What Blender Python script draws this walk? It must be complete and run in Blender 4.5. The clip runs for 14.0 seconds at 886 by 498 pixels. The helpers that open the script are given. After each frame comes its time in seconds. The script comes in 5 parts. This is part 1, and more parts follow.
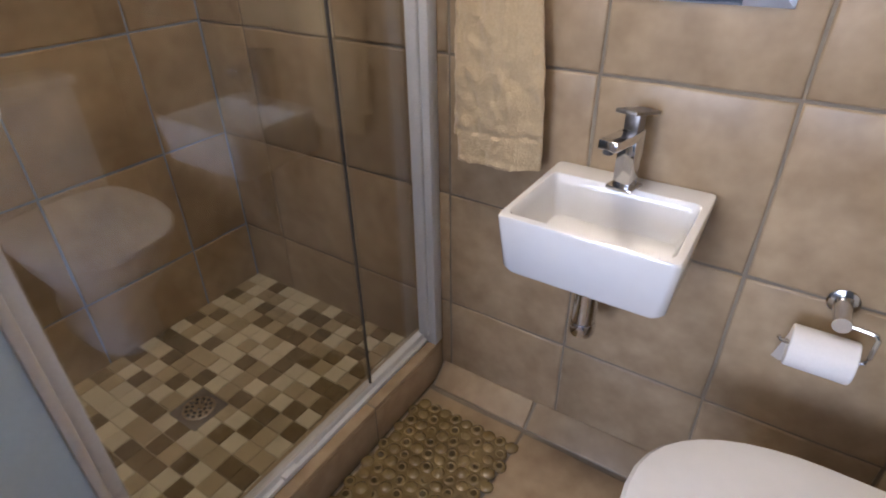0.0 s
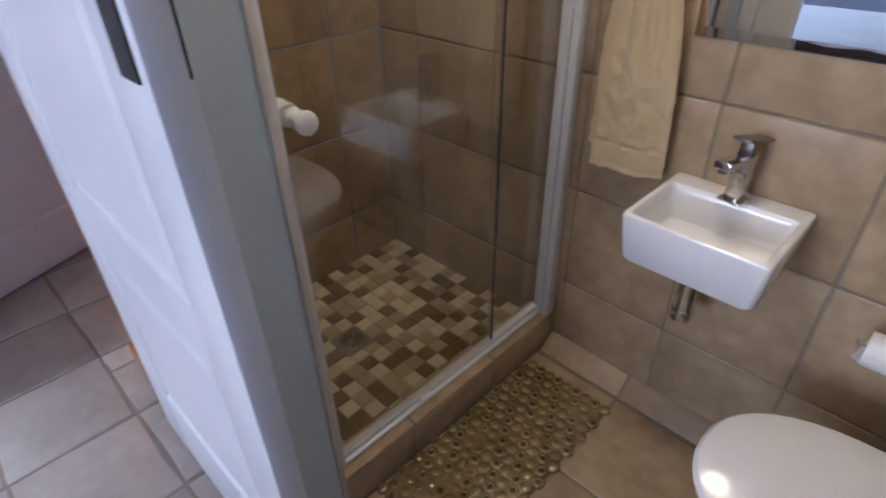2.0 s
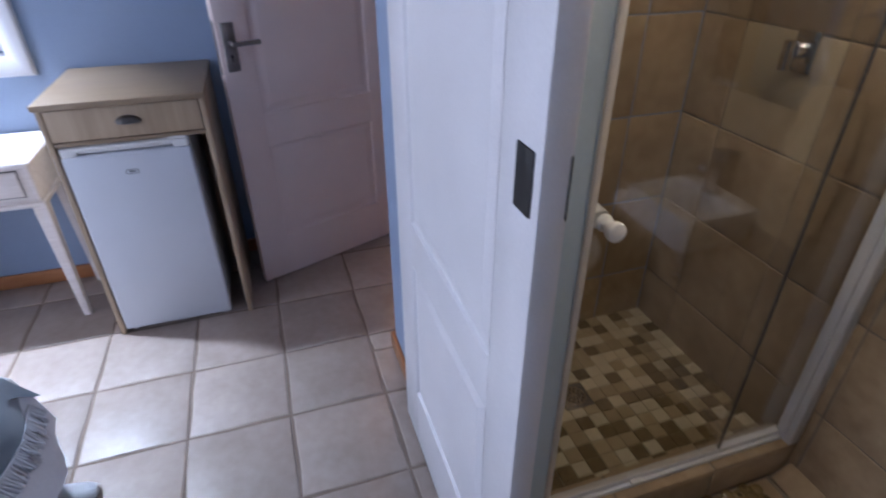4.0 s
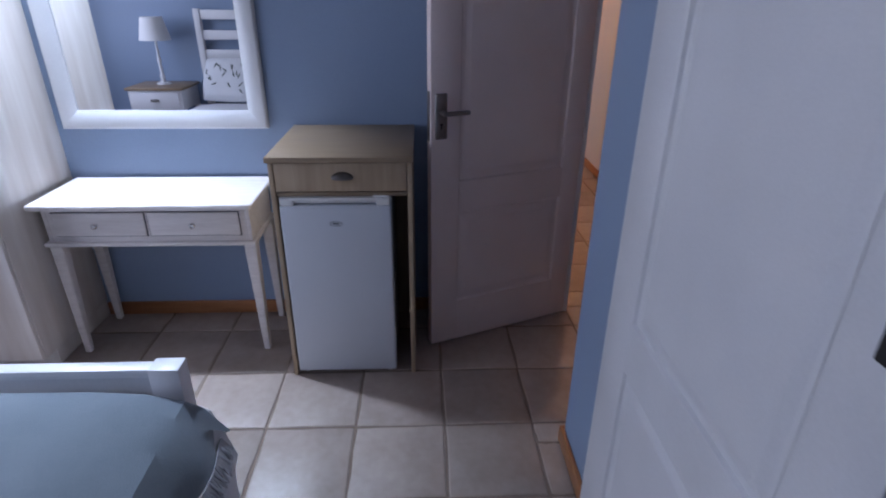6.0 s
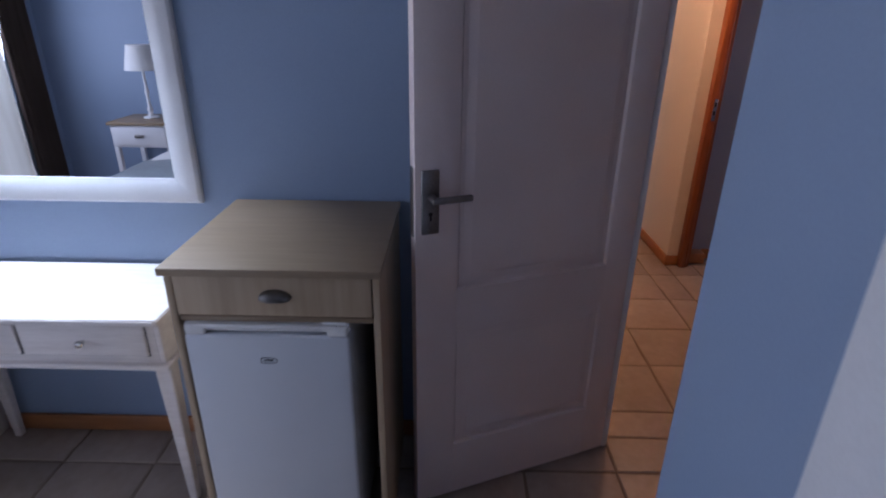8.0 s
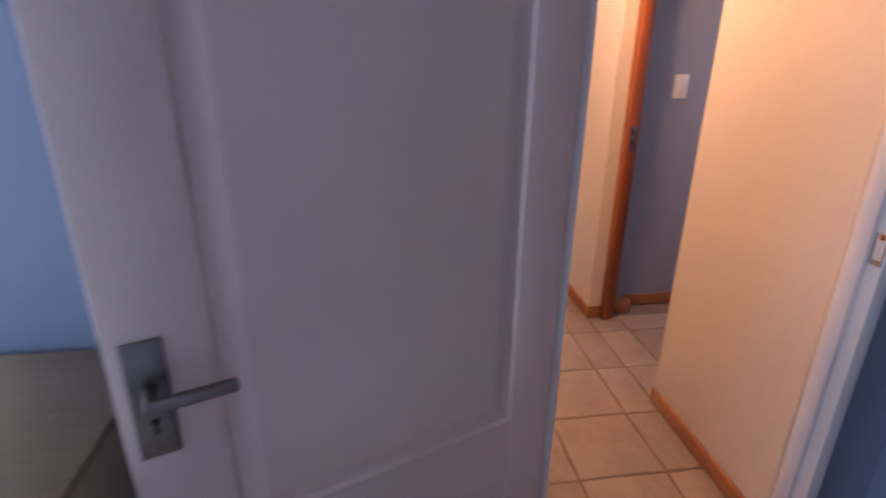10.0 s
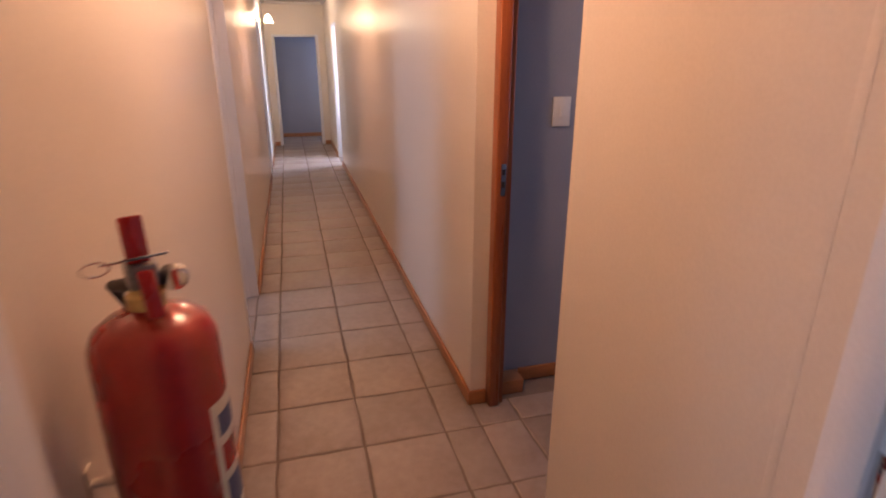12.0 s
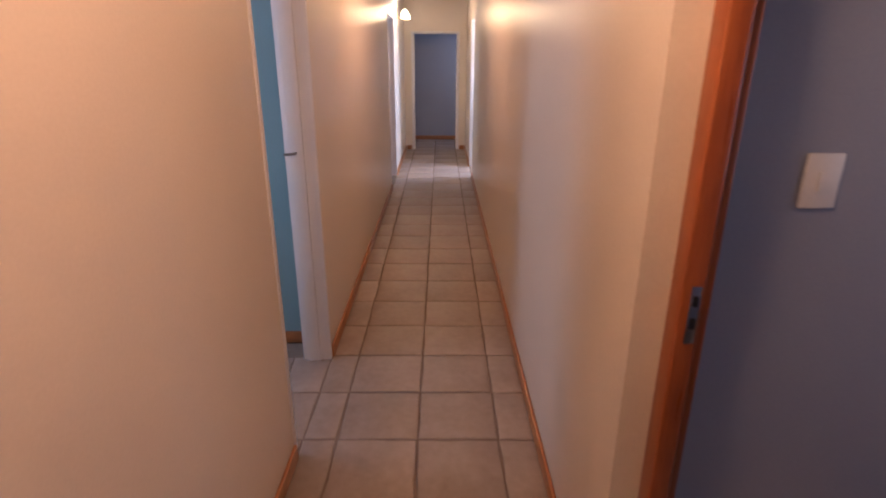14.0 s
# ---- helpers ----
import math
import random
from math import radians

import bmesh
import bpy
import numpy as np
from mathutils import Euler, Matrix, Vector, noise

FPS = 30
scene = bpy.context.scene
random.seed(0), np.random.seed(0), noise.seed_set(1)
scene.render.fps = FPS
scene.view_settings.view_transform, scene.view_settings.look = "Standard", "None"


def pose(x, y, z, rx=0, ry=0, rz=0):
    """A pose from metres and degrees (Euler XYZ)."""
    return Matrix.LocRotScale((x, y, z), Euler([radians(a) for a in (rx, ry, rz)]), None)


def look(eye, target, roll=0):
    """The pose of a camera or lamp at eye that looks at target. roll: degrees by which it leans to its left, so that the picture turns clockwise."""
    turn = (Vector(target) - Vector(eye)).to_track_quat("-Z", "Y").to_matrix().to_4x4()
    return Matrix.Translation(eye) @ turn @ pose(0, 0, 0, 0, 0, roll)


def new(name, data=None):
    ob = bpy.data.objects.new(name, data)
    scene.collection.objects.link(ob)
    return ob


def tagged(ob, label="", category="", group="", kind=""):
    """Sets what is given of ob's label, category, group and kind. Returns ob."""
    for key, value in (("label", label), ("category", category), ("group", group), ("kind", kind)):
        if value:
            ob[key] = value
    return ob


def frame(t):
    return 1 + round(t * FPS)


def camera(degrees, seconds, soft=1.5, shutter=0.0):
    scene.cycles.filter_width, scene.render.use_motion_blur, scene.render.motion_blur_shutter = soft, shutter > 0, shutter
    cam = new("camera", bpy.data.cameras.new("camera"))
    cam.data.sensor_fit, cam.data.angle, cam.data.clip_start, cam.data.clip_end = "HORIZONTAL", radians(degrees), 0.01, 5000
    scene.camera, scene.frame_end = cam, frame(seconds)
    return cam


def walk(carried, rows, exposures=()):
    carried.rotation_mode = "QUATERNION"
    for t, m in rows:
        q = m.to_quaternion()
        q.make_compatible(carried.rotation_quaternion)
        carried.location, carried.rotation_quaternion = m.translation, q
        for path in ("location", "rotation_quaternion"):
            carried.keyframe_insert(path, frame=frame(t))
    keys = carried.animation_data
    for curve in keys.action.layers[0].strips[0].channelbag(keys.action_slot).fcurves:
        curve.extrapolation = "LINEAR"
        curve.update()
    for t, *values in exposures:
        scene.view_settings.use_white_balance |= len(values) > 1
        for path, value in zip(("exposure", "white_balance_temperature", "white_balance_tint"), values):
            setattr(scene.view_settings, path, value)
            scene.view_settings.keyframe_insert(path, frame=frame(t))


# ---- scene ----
cam = camera(77.9, 14.0, soft=1.9, shutter=0.5)
# time, eye, target, lean
PATH = [
    (0, (2.123, 0.131, 1.213), (1.184, 1.543, 0.152), -0.9),
    (0.5, (2.134, 0.065, 1.258), (1.187, 1.463, 0.185), -0.9),
    (1, (2.151, -0.006, 1.295), (1.172, 1.359, 0.209), -1.0),
    (1.5, (2.166, -0.07, 1.316), (1.133, 1.233, 0.205), -0.8),
    (2, (2.195, -0.118, 1.366), (1.015, 1.047, 0.248), -1.2),
    (2.5, (2.207, -0.142, 1.395), (0.908, 0.891, 0.279), -1.0),
    (3, (2.208, -0.176, 1.458), (0.796, 0.699, 0.343), -0.8),
    (3.5, (2.197, -0.218, 1.511), (0.674, 0.475, 0.416), -0.5),
    (4, (2.182, -0.254, 1.55), (0.561, 0.273, 0.504), -0.2),
    (4.2, (2.178, -0.267, 1.567), (0.523, 0.198, 0.545), 0.0),
    (6.3, (1.939, -0.44, 1.557), (0.122, -0.411, 0.722), 0.4),
    (6.5, (1.86, -0.41, 1.565), (0.04, -0.411, 0.736), 0.4),
    (7, (1.677, -0.338, 1.576), (-0.153, -0.368, 0.77), 0.6),
    (7.5, (1.458, -0.308, 1.565), (-0.378, -0.337, 0.772), 0.6),
    (7.7, (1.364, -0.31, 1.572), (-0.475, -0.337, 0.787), 0.6),
    (9.8, (0.55, -0.054, 1.576), (-1.301, 0.102, 0.836), 0.2),
    (10, (0.463, -0.047, 1.572), (-1.377, 0.216, 0.833), 0.6),
    (10.5, (0.319, 0.091, 1.544), (-1.493, 0.543, 0.829), 0.3),
    (11, (0.175, 0.251, 1.542), (-1.639, 0.747, 0.863), 0.1),
    (11.5, (-0.019, 0.408, 1.52), (-1.842, 0.903, 0.86), 0.0),
    (12, (-0.197, 0.521, 1.53), (-2.019, 1.015, 0.868), -0.0),
    (12.5, (-0.416, 0.696, 1.508), (-2.24, 1.179, 0.844), -0.2),
    (13, (-0.609, 0.79, 1.547), (-2.46, 1.151, 0.88), -0.1),
    (13.5, (-0.925, 0.805, 1.551), (-2.805, 0.929, 0.881), 0.1),
    (14, (-1.197, 0.796, 1.575), (-3.079, 0.805, 0.9), 0.2),
]
walk(cam, [(t, look(eye, target, lean)) for t, eye, target, lean in PATH],
     exposures=[(0, 1.86), (1, 1.70), (1.5, 1.54), (2, 1.38), (3, 1.24), (4.2, 0.90), (6.3, -0.06), (7.7, -0.1), (9.8, 0.98), (11, 0.96), (11.5, 0.68), (12, 0.42), (13, 0.08), (14, 0.20)])

# ---- light ----
sky_world = bpy.data.worlds.new("sky")
scene.world = sky_world
sky_world.use_nodes = True
sky_tex = sky_world.node_tree.nodes.new("ShaderNodeTexSky")
sky_tex.sky_type, sky_tex.sun_disc = "NISHITA", False
sky_tex.sun_elevation, sky_tex.sun_rotation = radians(50), radians(185)
sky_world.node_tree.nodes["Background"].inputs["Strength"].default_value = 0.12
sky_world.node_tree.links.new(sky_tex.outputs[0], sky_world.node_tree.nodes["Background"].inputs["Color"])


def area_lamp(name, eye, target, width, height, watts, colour):
    data = bpy.data.lights.new(name, "AREA")
    data.shape, data.size, data.size_y, data.energy, data.color = "RECTANGLE", width, height, watts, colour
    lamp = new(name, data)
    lamp.matrix_world = look(eye, target)
    return lamp


def bulb(name, place, watts, colour, radius=0.05):
    data = bpy.data.lights.new(name, "POINT")
    data.energy, data.color, data.shadow_soft_size = watts, colour, radius
    lamp = new(name, data)
    lamp.location = place
    return lamp


DAY, WARM = (0.64, 0.71, 1.0), (1.0, 0.54, 0.335)
area_lamp("window_daylight", (1.4, -3.93, 1.5), (1.2, 0, 0.8), 1.9, 1.2, 36, DAY)
bulb("bathroom_bulb", (1.62, 0.55, 2.25), 7.1, (1.0, 0.89, 0.77), 0.12)
bulb("passage_bulb", (-1.80, 0.74, 2.25), 24, WARM, 0.09)
bulb("passage_bulb", (-5.3, 0.72, 2.2), 16, WARM, 0.09)
bulb("wall_lamp_bulb", (-8.95, 0.36, 2.05), 18, (1.0, 0.68, 0.44), 0.09)
area_lamp("side_room_daylight", (-3.45, -1.4, 1.5), (-3.45, 0.2, 1.0), 0.7, 1.2, 14, DAY)
area_lamp("far_side_room_daylight", (-8.15, -1.3, 1.4), (-8.15, 0.9, 1.0), 0.7, 1.5, 6, DAY)
area_lamp("blue_room_daylight", (-1.7, 2.9, 1.5), (-2.0, 1.2, 0.9), 0.8, 1.0, 4, DAY)
area_lamp("end_room_daylight", (-11.3, 1.9, 1.6), (-11.6, 0.6, 0.9), 0.8, 1.0, 7, DAY)
area_lamp("far_right_room_daylight", (-8.85, 2.1, 1.4), (-8.75, 0.2, 1.2), 0.7, 1.5, 60, DAY)
downlight = bpy.data.lights.new("downlight_lamp", "AREA")
downlight.shape, downlight.size, downlight.energy, downlight.color = "DISK", 0.12, 20, (0.60, 0.73, 1.0)
downlight.spread = radians(76)
new("downlight_lamp", downlight).matrix_world = look((-0.40, -1.90, 2.395), (0.22, -1.58, 0))

# ---- materials ----
def material(name, dark, light, rough=0.5, grain=30.0, patch=3.0, bump=0.1, metal=0.0, stretch=(1, 1, 1), per_piece=0.0,
             coat=0.0, contrast=0.5, bump_grain=None, sheen=0.0):
    """Two colours mixed by noise at two scales, with a fine relief; per_piece varies the brightness from piece to piece."""
    m = bpy.data.materials.new(name)
    m.use_nodes = True
    n, l = m.node_tree.nodes, m.node_tree.links
    b = n["Principled BSDF"]
    co = n.new("ShaderNodeTexCoord")
    mp = n.new("ShaderNodeMapping")
    mp.inputs["Scale"].default_value = stretch
    geo = n.new("ShaderNodeNewGeometry")
    info = n.new("ShaderNodeObjectInfo")
    shift = n.new("ShaderNodeVectorMath")
    shift.operation = "ADD"
    wide = n.new("ShaderNodeVectorMath")
    wide.operation = "SCALE"
    wide.inputs["Scale"].default_value = 37.0 if per_piece else 0.0
    comb = n.new("ShaderNodeCombineXYZ")
    for axis in "XYZ":
        l.new(info.outputs["Random"], comb.inputs[axis])
    l.new(comb.outputs[0], wide.inputs[0])
    l.new(geo.outputs["Position"], shift.inputs[0])
    l.new(wide.outputs[0], shift.inputs[1])
    l.new(shift.outputs[0], mp.inputs["Vector"])
    fine, broad = n.new("ShaderNodeTexNoise"), n.new("ShaderNodeTexNoise")
    fine.inputs["Scale"].default_value, fine.inputs["Detail"].default_value = grain, 5
    broad.inputs["Scale"].default_value, broad.inputs["Detail"].default_value = patch, 4
    for t in (fine, broad):
        l.new(mp.outputs[0], t.inputs["Vector"])
    mix = n.new("ShaderNodeMath")
    mix.operation = "MULTIPLY_ADD"
    mix.inputs[1].default_value = 0.4
    l.new(fine.outputs["Fac"], mix.inputs[0])
    half = n.new("ShaderNodeMath")
    half.operation = "MULTIPLY"
    half.inputs[1].default_value = 0.6
    l.new(broad.outputs["Fac"], half.inputs[0])
    l.new(half.outputs[0], mix.inputs[2])
    ramp = n.new("ShaderNodeMapRange")
    ramp.inputs["From Min"].default_value, ramp.inputs["From Max"].default_value = 0.5 - contrast / 3, 0.5 + contrast / 3
    l.new(mix.outputs[0], ramp.inputs["Value"])
    col = n.new("ShaderNodeMix")
    col.data_type = "RGBA"
    col.inputs["A"].default_value, col.inputs["B"].default_value = (*dark, 1), (*light, 1)
    l.new(ramp.outputs[0], col.inputs["Factor"])
    last = col.outputs["Result"]
    if per_piece:
        hsv = n.new("ShaderNodeHueSaturation")
        val = n.new("ShaderNodeMapRange")
        val.inputs["To Min"].default_value, val.inputs["To Max"].default_value = 1 - per_piece, 1 + per_piece
        l.new(info.outputs["Random"], val.inputs["Value"])
        l.new(val.outputs[0], hsv.inputs["Value"])
        l.new(last, hsv.inputs["Color"])
        last = hsv.outputs["Color"]
    l.new(last, b.inputs["Base Color"])
    rr = n.new("ShaderNodeMapRange")
    rr.inputs["To Min"].default_value, rr.inputs["To Max"].default_value = max(rough - 0.08, 0.02), min(rough + 0.08, 1)
    l.new(broad.outputs["Fac"], rr.inputs["Value"])
    l.new(rr.outputs[0], b.inputs["Roughness"])
    b.inputs["Metallic"].default_value = metal
    b.inputs["Coat Weight"].default_value = coat
    b.inputs["Coat Roughness"].default_value = 0.15
    b.inputs["Sheen Weight"].default_value = sheen
    if bump:
        bp = n.new("ShaderNodeBump")
        bp.inputs["Strength"].default_value, bp.inputs["Distance"].default_value = bump, 0.004
        if bump_grain:
            bt = n.new("ShaderNodeTexNoise")
            bt.inputs["Scale"].default_value = bump_grain
            l.new(mp.outputs[0], bt.inputs["Vector"])
            l.new(bt.outputs["Fac"], bp.inputs["Height"])
        else:
            l.new(mix.outputs[0], bp.inputs["Height"])
        l.new(bp.outputs[0], b.inputs["Normal"])
    return m


def glass_material(name, tint, rough=0.0):
    m = bpy.data.materials.new(name)
    m.use_nodes = True
    n, l = m.node_tree.nodes, m.node_tree.links
    n.remove(n["Principled BSDF"])
    clear, gloss, edge, mix = (n.new("ShaderNodeBsdfTransparent"), n.new("ShaderNodeBsdfGlossy"),
                               n.new("ShaderNodeLayerWeight"), n.new("ShaderNodeMixShader"))
    steep, part_lit = n.new("ShaderNodeMath"), n.new("ShaderNodeMapRange")
    steep.operation, steep.inputs[1].default_value = "POWER", 3.2
    part_lit.inputs["To Min"].default_value, part_lit.inputs["To Max"].default_value = 0.10, 0.75
    clear.inputs["Color"].default_value = (*tint, 1)
    gloss.inputs["Roughness"].default_value = rough
    edge.inputs["Blend"].default_value = 0.5
    l.new(edge.outputs["Facing"], steep.inputs[0])
    l.new(steep.outputs[0], part_lit.inputs["Value"])
    l.new(part_lit.outputs[0], mix.inputs["Fac"])
    l.new(clear.outputs[0], mix.inputs[1])
    l.new(gloss.outputs[0], mix.inputs[2])
    l.new(mix.outputs[0], n["Material Output"].inputs["Surface"])
    return m


def glow_material(name, colour, strength):
    m = bpy.data.materials.new(name)
    m.use_nodes = True
    b = m.node_tree.nodes["Principled BSDF"]
    b.inputs["Base Color"].default_value = (*colour, 1)
    b.inputs["Emission Color"].default_value, b.inputs["Emission Strength"].default_value = (*colour, 1), strength
    return m


BLUE_PAINT = material("blue_wall_paint", (0.242, 0.318, 0.452), (0.272, 0.354, 0.492), 0.5, 160, 1.2, 0.06, bump_grain=220)
PALE_BLUE = material("pale_blue_paint", (0.46, 0.56, 0.61), (0.52, 0.62, 0.67), 0.5, 120, 2, 0.06, bump_grain=200)
CREAM_PAINT = material("cream_wall_paint", (0.66, 0.595, 0.515), (0.73, 0.665, 0.585), 0.33, 120, 1.1, 0.10, bump_grain=90)
GREY_BLUE = material("grey_blue_paint", (0.27, 0.29, 0.36), (0.31, 0.33, 0.40), 0.5, 120, 1.5, 0.06, bump_grain=200)
TEAL_PAINT = material("teal_paint", (0.17, 0.29, 0.33), (0.20, 0.33, 0.37), 0.5, 120, 1.5, 0.06, bump_grain=200)
CEILING = material("ceiling_paint", (0.74, 0.71, 0.66), (0.80, 0.77, 0.72), 0.7, 80, 2, 0.05)
WHITE_PAINT = material("white_door_paint", (0.68, 0.68, 0.70), (0.76, 0.76, 0.78), 0.34, 200, 4, 0.05, bump_grain=320)
MAUVE_PAINT = material("off_white_door_paint", (0.76, 0.635, 0.60), (0.82, 0.70, 0.665), 0.4, 200, 4, 0.05, bump_grain=320)
CREAM_TRIM = material("cream_trim_paint", (0.62, 0.56, 0.48), (0.70, 0.64, 0.56), 0.4, 120, 5, 0.06)
ALUMINIUM = material("white_coated_aluminium", (0.66, 0.66, 0.66), (0.76, 0.76, 0.76), 0.3, 160, 6, 0.03)
FLOOR_TILE = material("rustic_floor_tile", (0.236, 0.182, 0.154), (0.372, 0.304, 0.266), 0.42, 26, 5, 0.12, per_piece=0.12, contrast=0.75, bump_grain=14)
GROUT = material("grey_brown_grout", (0.165, 0.12, 0.094), (0.22, 0.168, 0.136), 0.9, 90, 8, 0.3)
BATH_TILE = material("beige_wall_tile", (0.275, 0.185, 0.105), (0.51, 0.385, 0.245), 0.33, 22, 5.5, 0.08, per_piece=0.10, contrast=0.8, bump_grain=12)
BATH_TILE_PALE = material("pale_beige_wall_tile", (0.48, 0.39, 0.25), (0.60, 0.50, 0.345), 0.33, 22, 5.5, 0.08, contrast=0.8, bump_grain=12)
BATH_GROUT = material("dark_grey_grout", (0.23, 0.19, 0.145), (0.30, 0.25, 0.19), 0.9, 90, 8, 0.3)
MOSAIC = [material("mosaic_cream", (0.70, 0.62, 0.43), (0.80, 0.72, 0.53), 0.4, 60, 12, 0.1, per_piece=0.08),
          material("mosaic_tan", (0.42, 0.325, 0.19), (0.52, 0.42, 0.26), 0.4, 60, 12, 0.1, per_piece=0.10),
          material("mosaic_brown", (0.125, 0.082, 0.032), (0.185, 0.125, 0.055), 0.4, 60, 12, 0.1, per_piece=0.12)]
MOSAIC_GROUT = material("mosaic_grout", (0.38, 0.31, 0.21), (0.46, 0.38, 0.26), 0.9, 90, 8, 0.2)
CERAMIC = material("white_glazed_ceramic", (0.80, 0.79, 0.79), (0.84, 0.83, 0.83), 0.12, 40, 2, 0.0, coat=0.6)
CHROME = material("chrome", (0.62, 0.62, 0.63), (0.72, 0.72, 0.73), 0.10, 80, 8, 0.0, metal=1)
DARK_CHROME = material("worn_steel_and_dark_reflection", (0.20, 0.185, 0.18), (0.31, 0.29, 0.28), 0.38, 160, 20, 0.04, metal=1)
TOWEL = material("beige_terry_cloth", (0.56, 0.415, 0.24), (0.68, 0.52, 0.32), 0.95, 190, 7, 0.45, sheen=0.4, bump_grain=210)
PAPER = material("white_tissue_paper", (0.80, 0.78, 0.77), (0.86, 0.84, 0.83), 0.9, 150, 10, 0.2)
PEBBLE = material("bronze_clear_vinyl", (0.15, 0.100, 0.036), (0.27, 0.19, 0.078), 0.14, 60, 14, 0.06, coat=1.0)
# darker copy of the bath mat's vinyl, painting the shade in its hollows
PEBBLE_SHADED = material("shaded_bronze_vinyl", (0.06, 0.040, 0.015), (0.10, 0.068, 0.027), 0.25, 60, 14, 0.06)
OAK = material("pale_oak_veneer", (0.21, 0.145, 0.09), (0.35, 0.255, 0.165), 0.42, 14, 2.2, 0.06, stretch=(7, 0.4, 7), contrast=0.75)
OAK_TALL = material("pale_oak_veneer_upright", (0.32, 0.225, 0.14), (0.51, 0.39, 0.265), 0.42, 9, 1.9, 0.06, stretch=(6, 6, 0.4), contrast=0.7)
WASHED = material("white_washed_wood", (0.54, 0.46, 0.40), (0.84, 0.80, 0.76), 0.5, 7, 1.5, 0.10, stretch=(2.2, 2.2, 0.24), contrast=0.5)
LIMED = material("limed_white_wood", (0.60, 0.545, 0.52), (0.78, 0.735, 0.71), 0.42, 40, 8, 0.10, stretch=(7, 0.6, 7), contrast=0.7)
PINE = material("varnished_pine_skirting", (0.30, 0.112, 0.042), (0.43, 0.182, 0.072), 0.35, 30, 5, 0.08, stretch=(0.7, 0.7, 9), coat=0.2)
RED_WOOD = material("reddish_brown_varnished_wood", (0.21, 0.050, 0.014), (0.34, 0.098, 0.030), 0.3, 30, 5, 0.08, stretch=(9, 9, 0.6), coat=0.3)
FRIDGE = material("pale_grey_enamel", (0.56, 0.58, 0.62), (0.61, 0.63, 0.67), 0.36, 300, 2, 0.03, bump_grain=500)
BLACK = material("black_plastic", (0.006, 0.006, 0.007), (0.012, 0.011, 0.012), 0.55, 100, 8, 0.03)
DARK = material("rubber_grey_and_gap_shade", (0.05, 0.05, 0.055), (0.08, 0.08, 0.085), 0.6, 100, 8, 0.03)
RED_ENAMEL = material("red_enamel", (0.30, 0.008, 0.008), (0.38, 0.014, 0.012), 0.28, 80, 5, 0.02, coat=0.5)
BRASS = material("tarnished_brass", (0.42, 0.32, 0.14), (0.55, 0.43, 0.20), 0.3, 80, 10, 0.04, metal=1)
LABEL = material("printed_label_white", (0.66, 0.64, 0.60), (0.74, 0.72, 0.68), 0.4, 100, 8, 0.0)
LABEL_BLUE = material("label_blue", (0.04, 0.07, 0.20), (0.06, 0.10, 0.26), 0.4, 100, 8, 0.0)
BLANKET = material("grey_blue_woven_blanket", (0.16, 0.20, 0.235), (0.23, 0.275, 0.315), 0.95, 260, 5, 0.7, sheen=0.3, bump_grain=340)
FRINGE = material("pale_grey_yarn", (0.38, 0.39, 0.41), (0.52, 0.53, 0.55), 0.95, 260, 5, 0.4)
LINEN = material("white_linen", (0.66, 0.67, 0.69), (0.76, 0.77, 0.79), 0.9, 120, 5, 0.3)
BLADES = material("black_leaf_print", (0.06, 0.08, 0.07), (0.12, 0.14, 0.13), 0.9, 120, 5, 0.0)
CURTAIN = material("dark_brown_curtain", (0.10, 0.075, 0.06), (0.16, 0.12, 0.10), 0.9, 120, 4, 0.4, stretch=(6, 6, 0.5))
SHADE = material("white_lamp_shade", (0.70, 0.70, 0.71), (0.78, 0.78, 0.79), 0.9, 200, 8, 0.2)
PLASTIC = material("white_plastic", (0.70, 0.69, 0.67), (0.76, 0.75, 0.73), 0.35, 100, 6, 0.0)
SHOWER_GLASS = glass_material("shower_glass", (0.985, 0.98, 0.965))
CLEAR_GLASS = glass_material("window_glass", (0.95, 0.97, 0.98))
MIRROR = material("mirror_silver", (0.86, 0.87, 0.88), (0.88, 0.89, 0.90), 0.0, 5, 1, 0.0, metal=1)
for link in list(MIRROR.node_tree.nodes["Principled BSDF"].inputs["Roughness"].links):
    MIRROR.node_tree.links.remove(link)
MIRROR.node_tree.nodes["Principled BSDF"].inputs["Roughness"].default_value = 0.01
GLOW = glow_material("lit_lamp_glass", (1.0, 0.82, 0.58), 9)
COOL_GLOW = glow_material("lit_downlight", (0.8, 0.9, 1.0), 6)


# ---- mesh helpers ----
def mesh_of(name, bm, mat):
    me = bpy.data.meshes.new(name)
    bmesh.ops.recalc_face_normals(bm, faces=bm.faces)
    bm.to_mesh(me)
    bm.free()
    for m in (mat if isinstance(mat, (list, tuple)) else [mat]):
        me.materials.append(m)
    return me


def smooth(me, angle=35):
    for p in me.polygons:
        p.use_smooth = True
    me.set_sharp_from_angle(angle=radians(angle))
    return me


def part(name, bm, mat, parent=None, label="", soft=True):
    """One mesh object, under a thing or a part where one is given."""
    me = mesh_of(name, bm, mat)
    if soft:
        smooth(me)
    ob = new(name, me)
    if parent is not None:
        ob.parent = parent
        ob.matrix_parent_inverse = parent.matrix_basis.inverted()
    if label:
        ob["label"] = label
    return ob


def thing(name, place, label, category, group="", kind=""):
    """An Empty at the base of a thing; its parts are built at world places."""
    ob = new(name)
    ob.empty_display_size = 0.05
    ob.location = place
    return tagged(ob, label, category, group, kind)


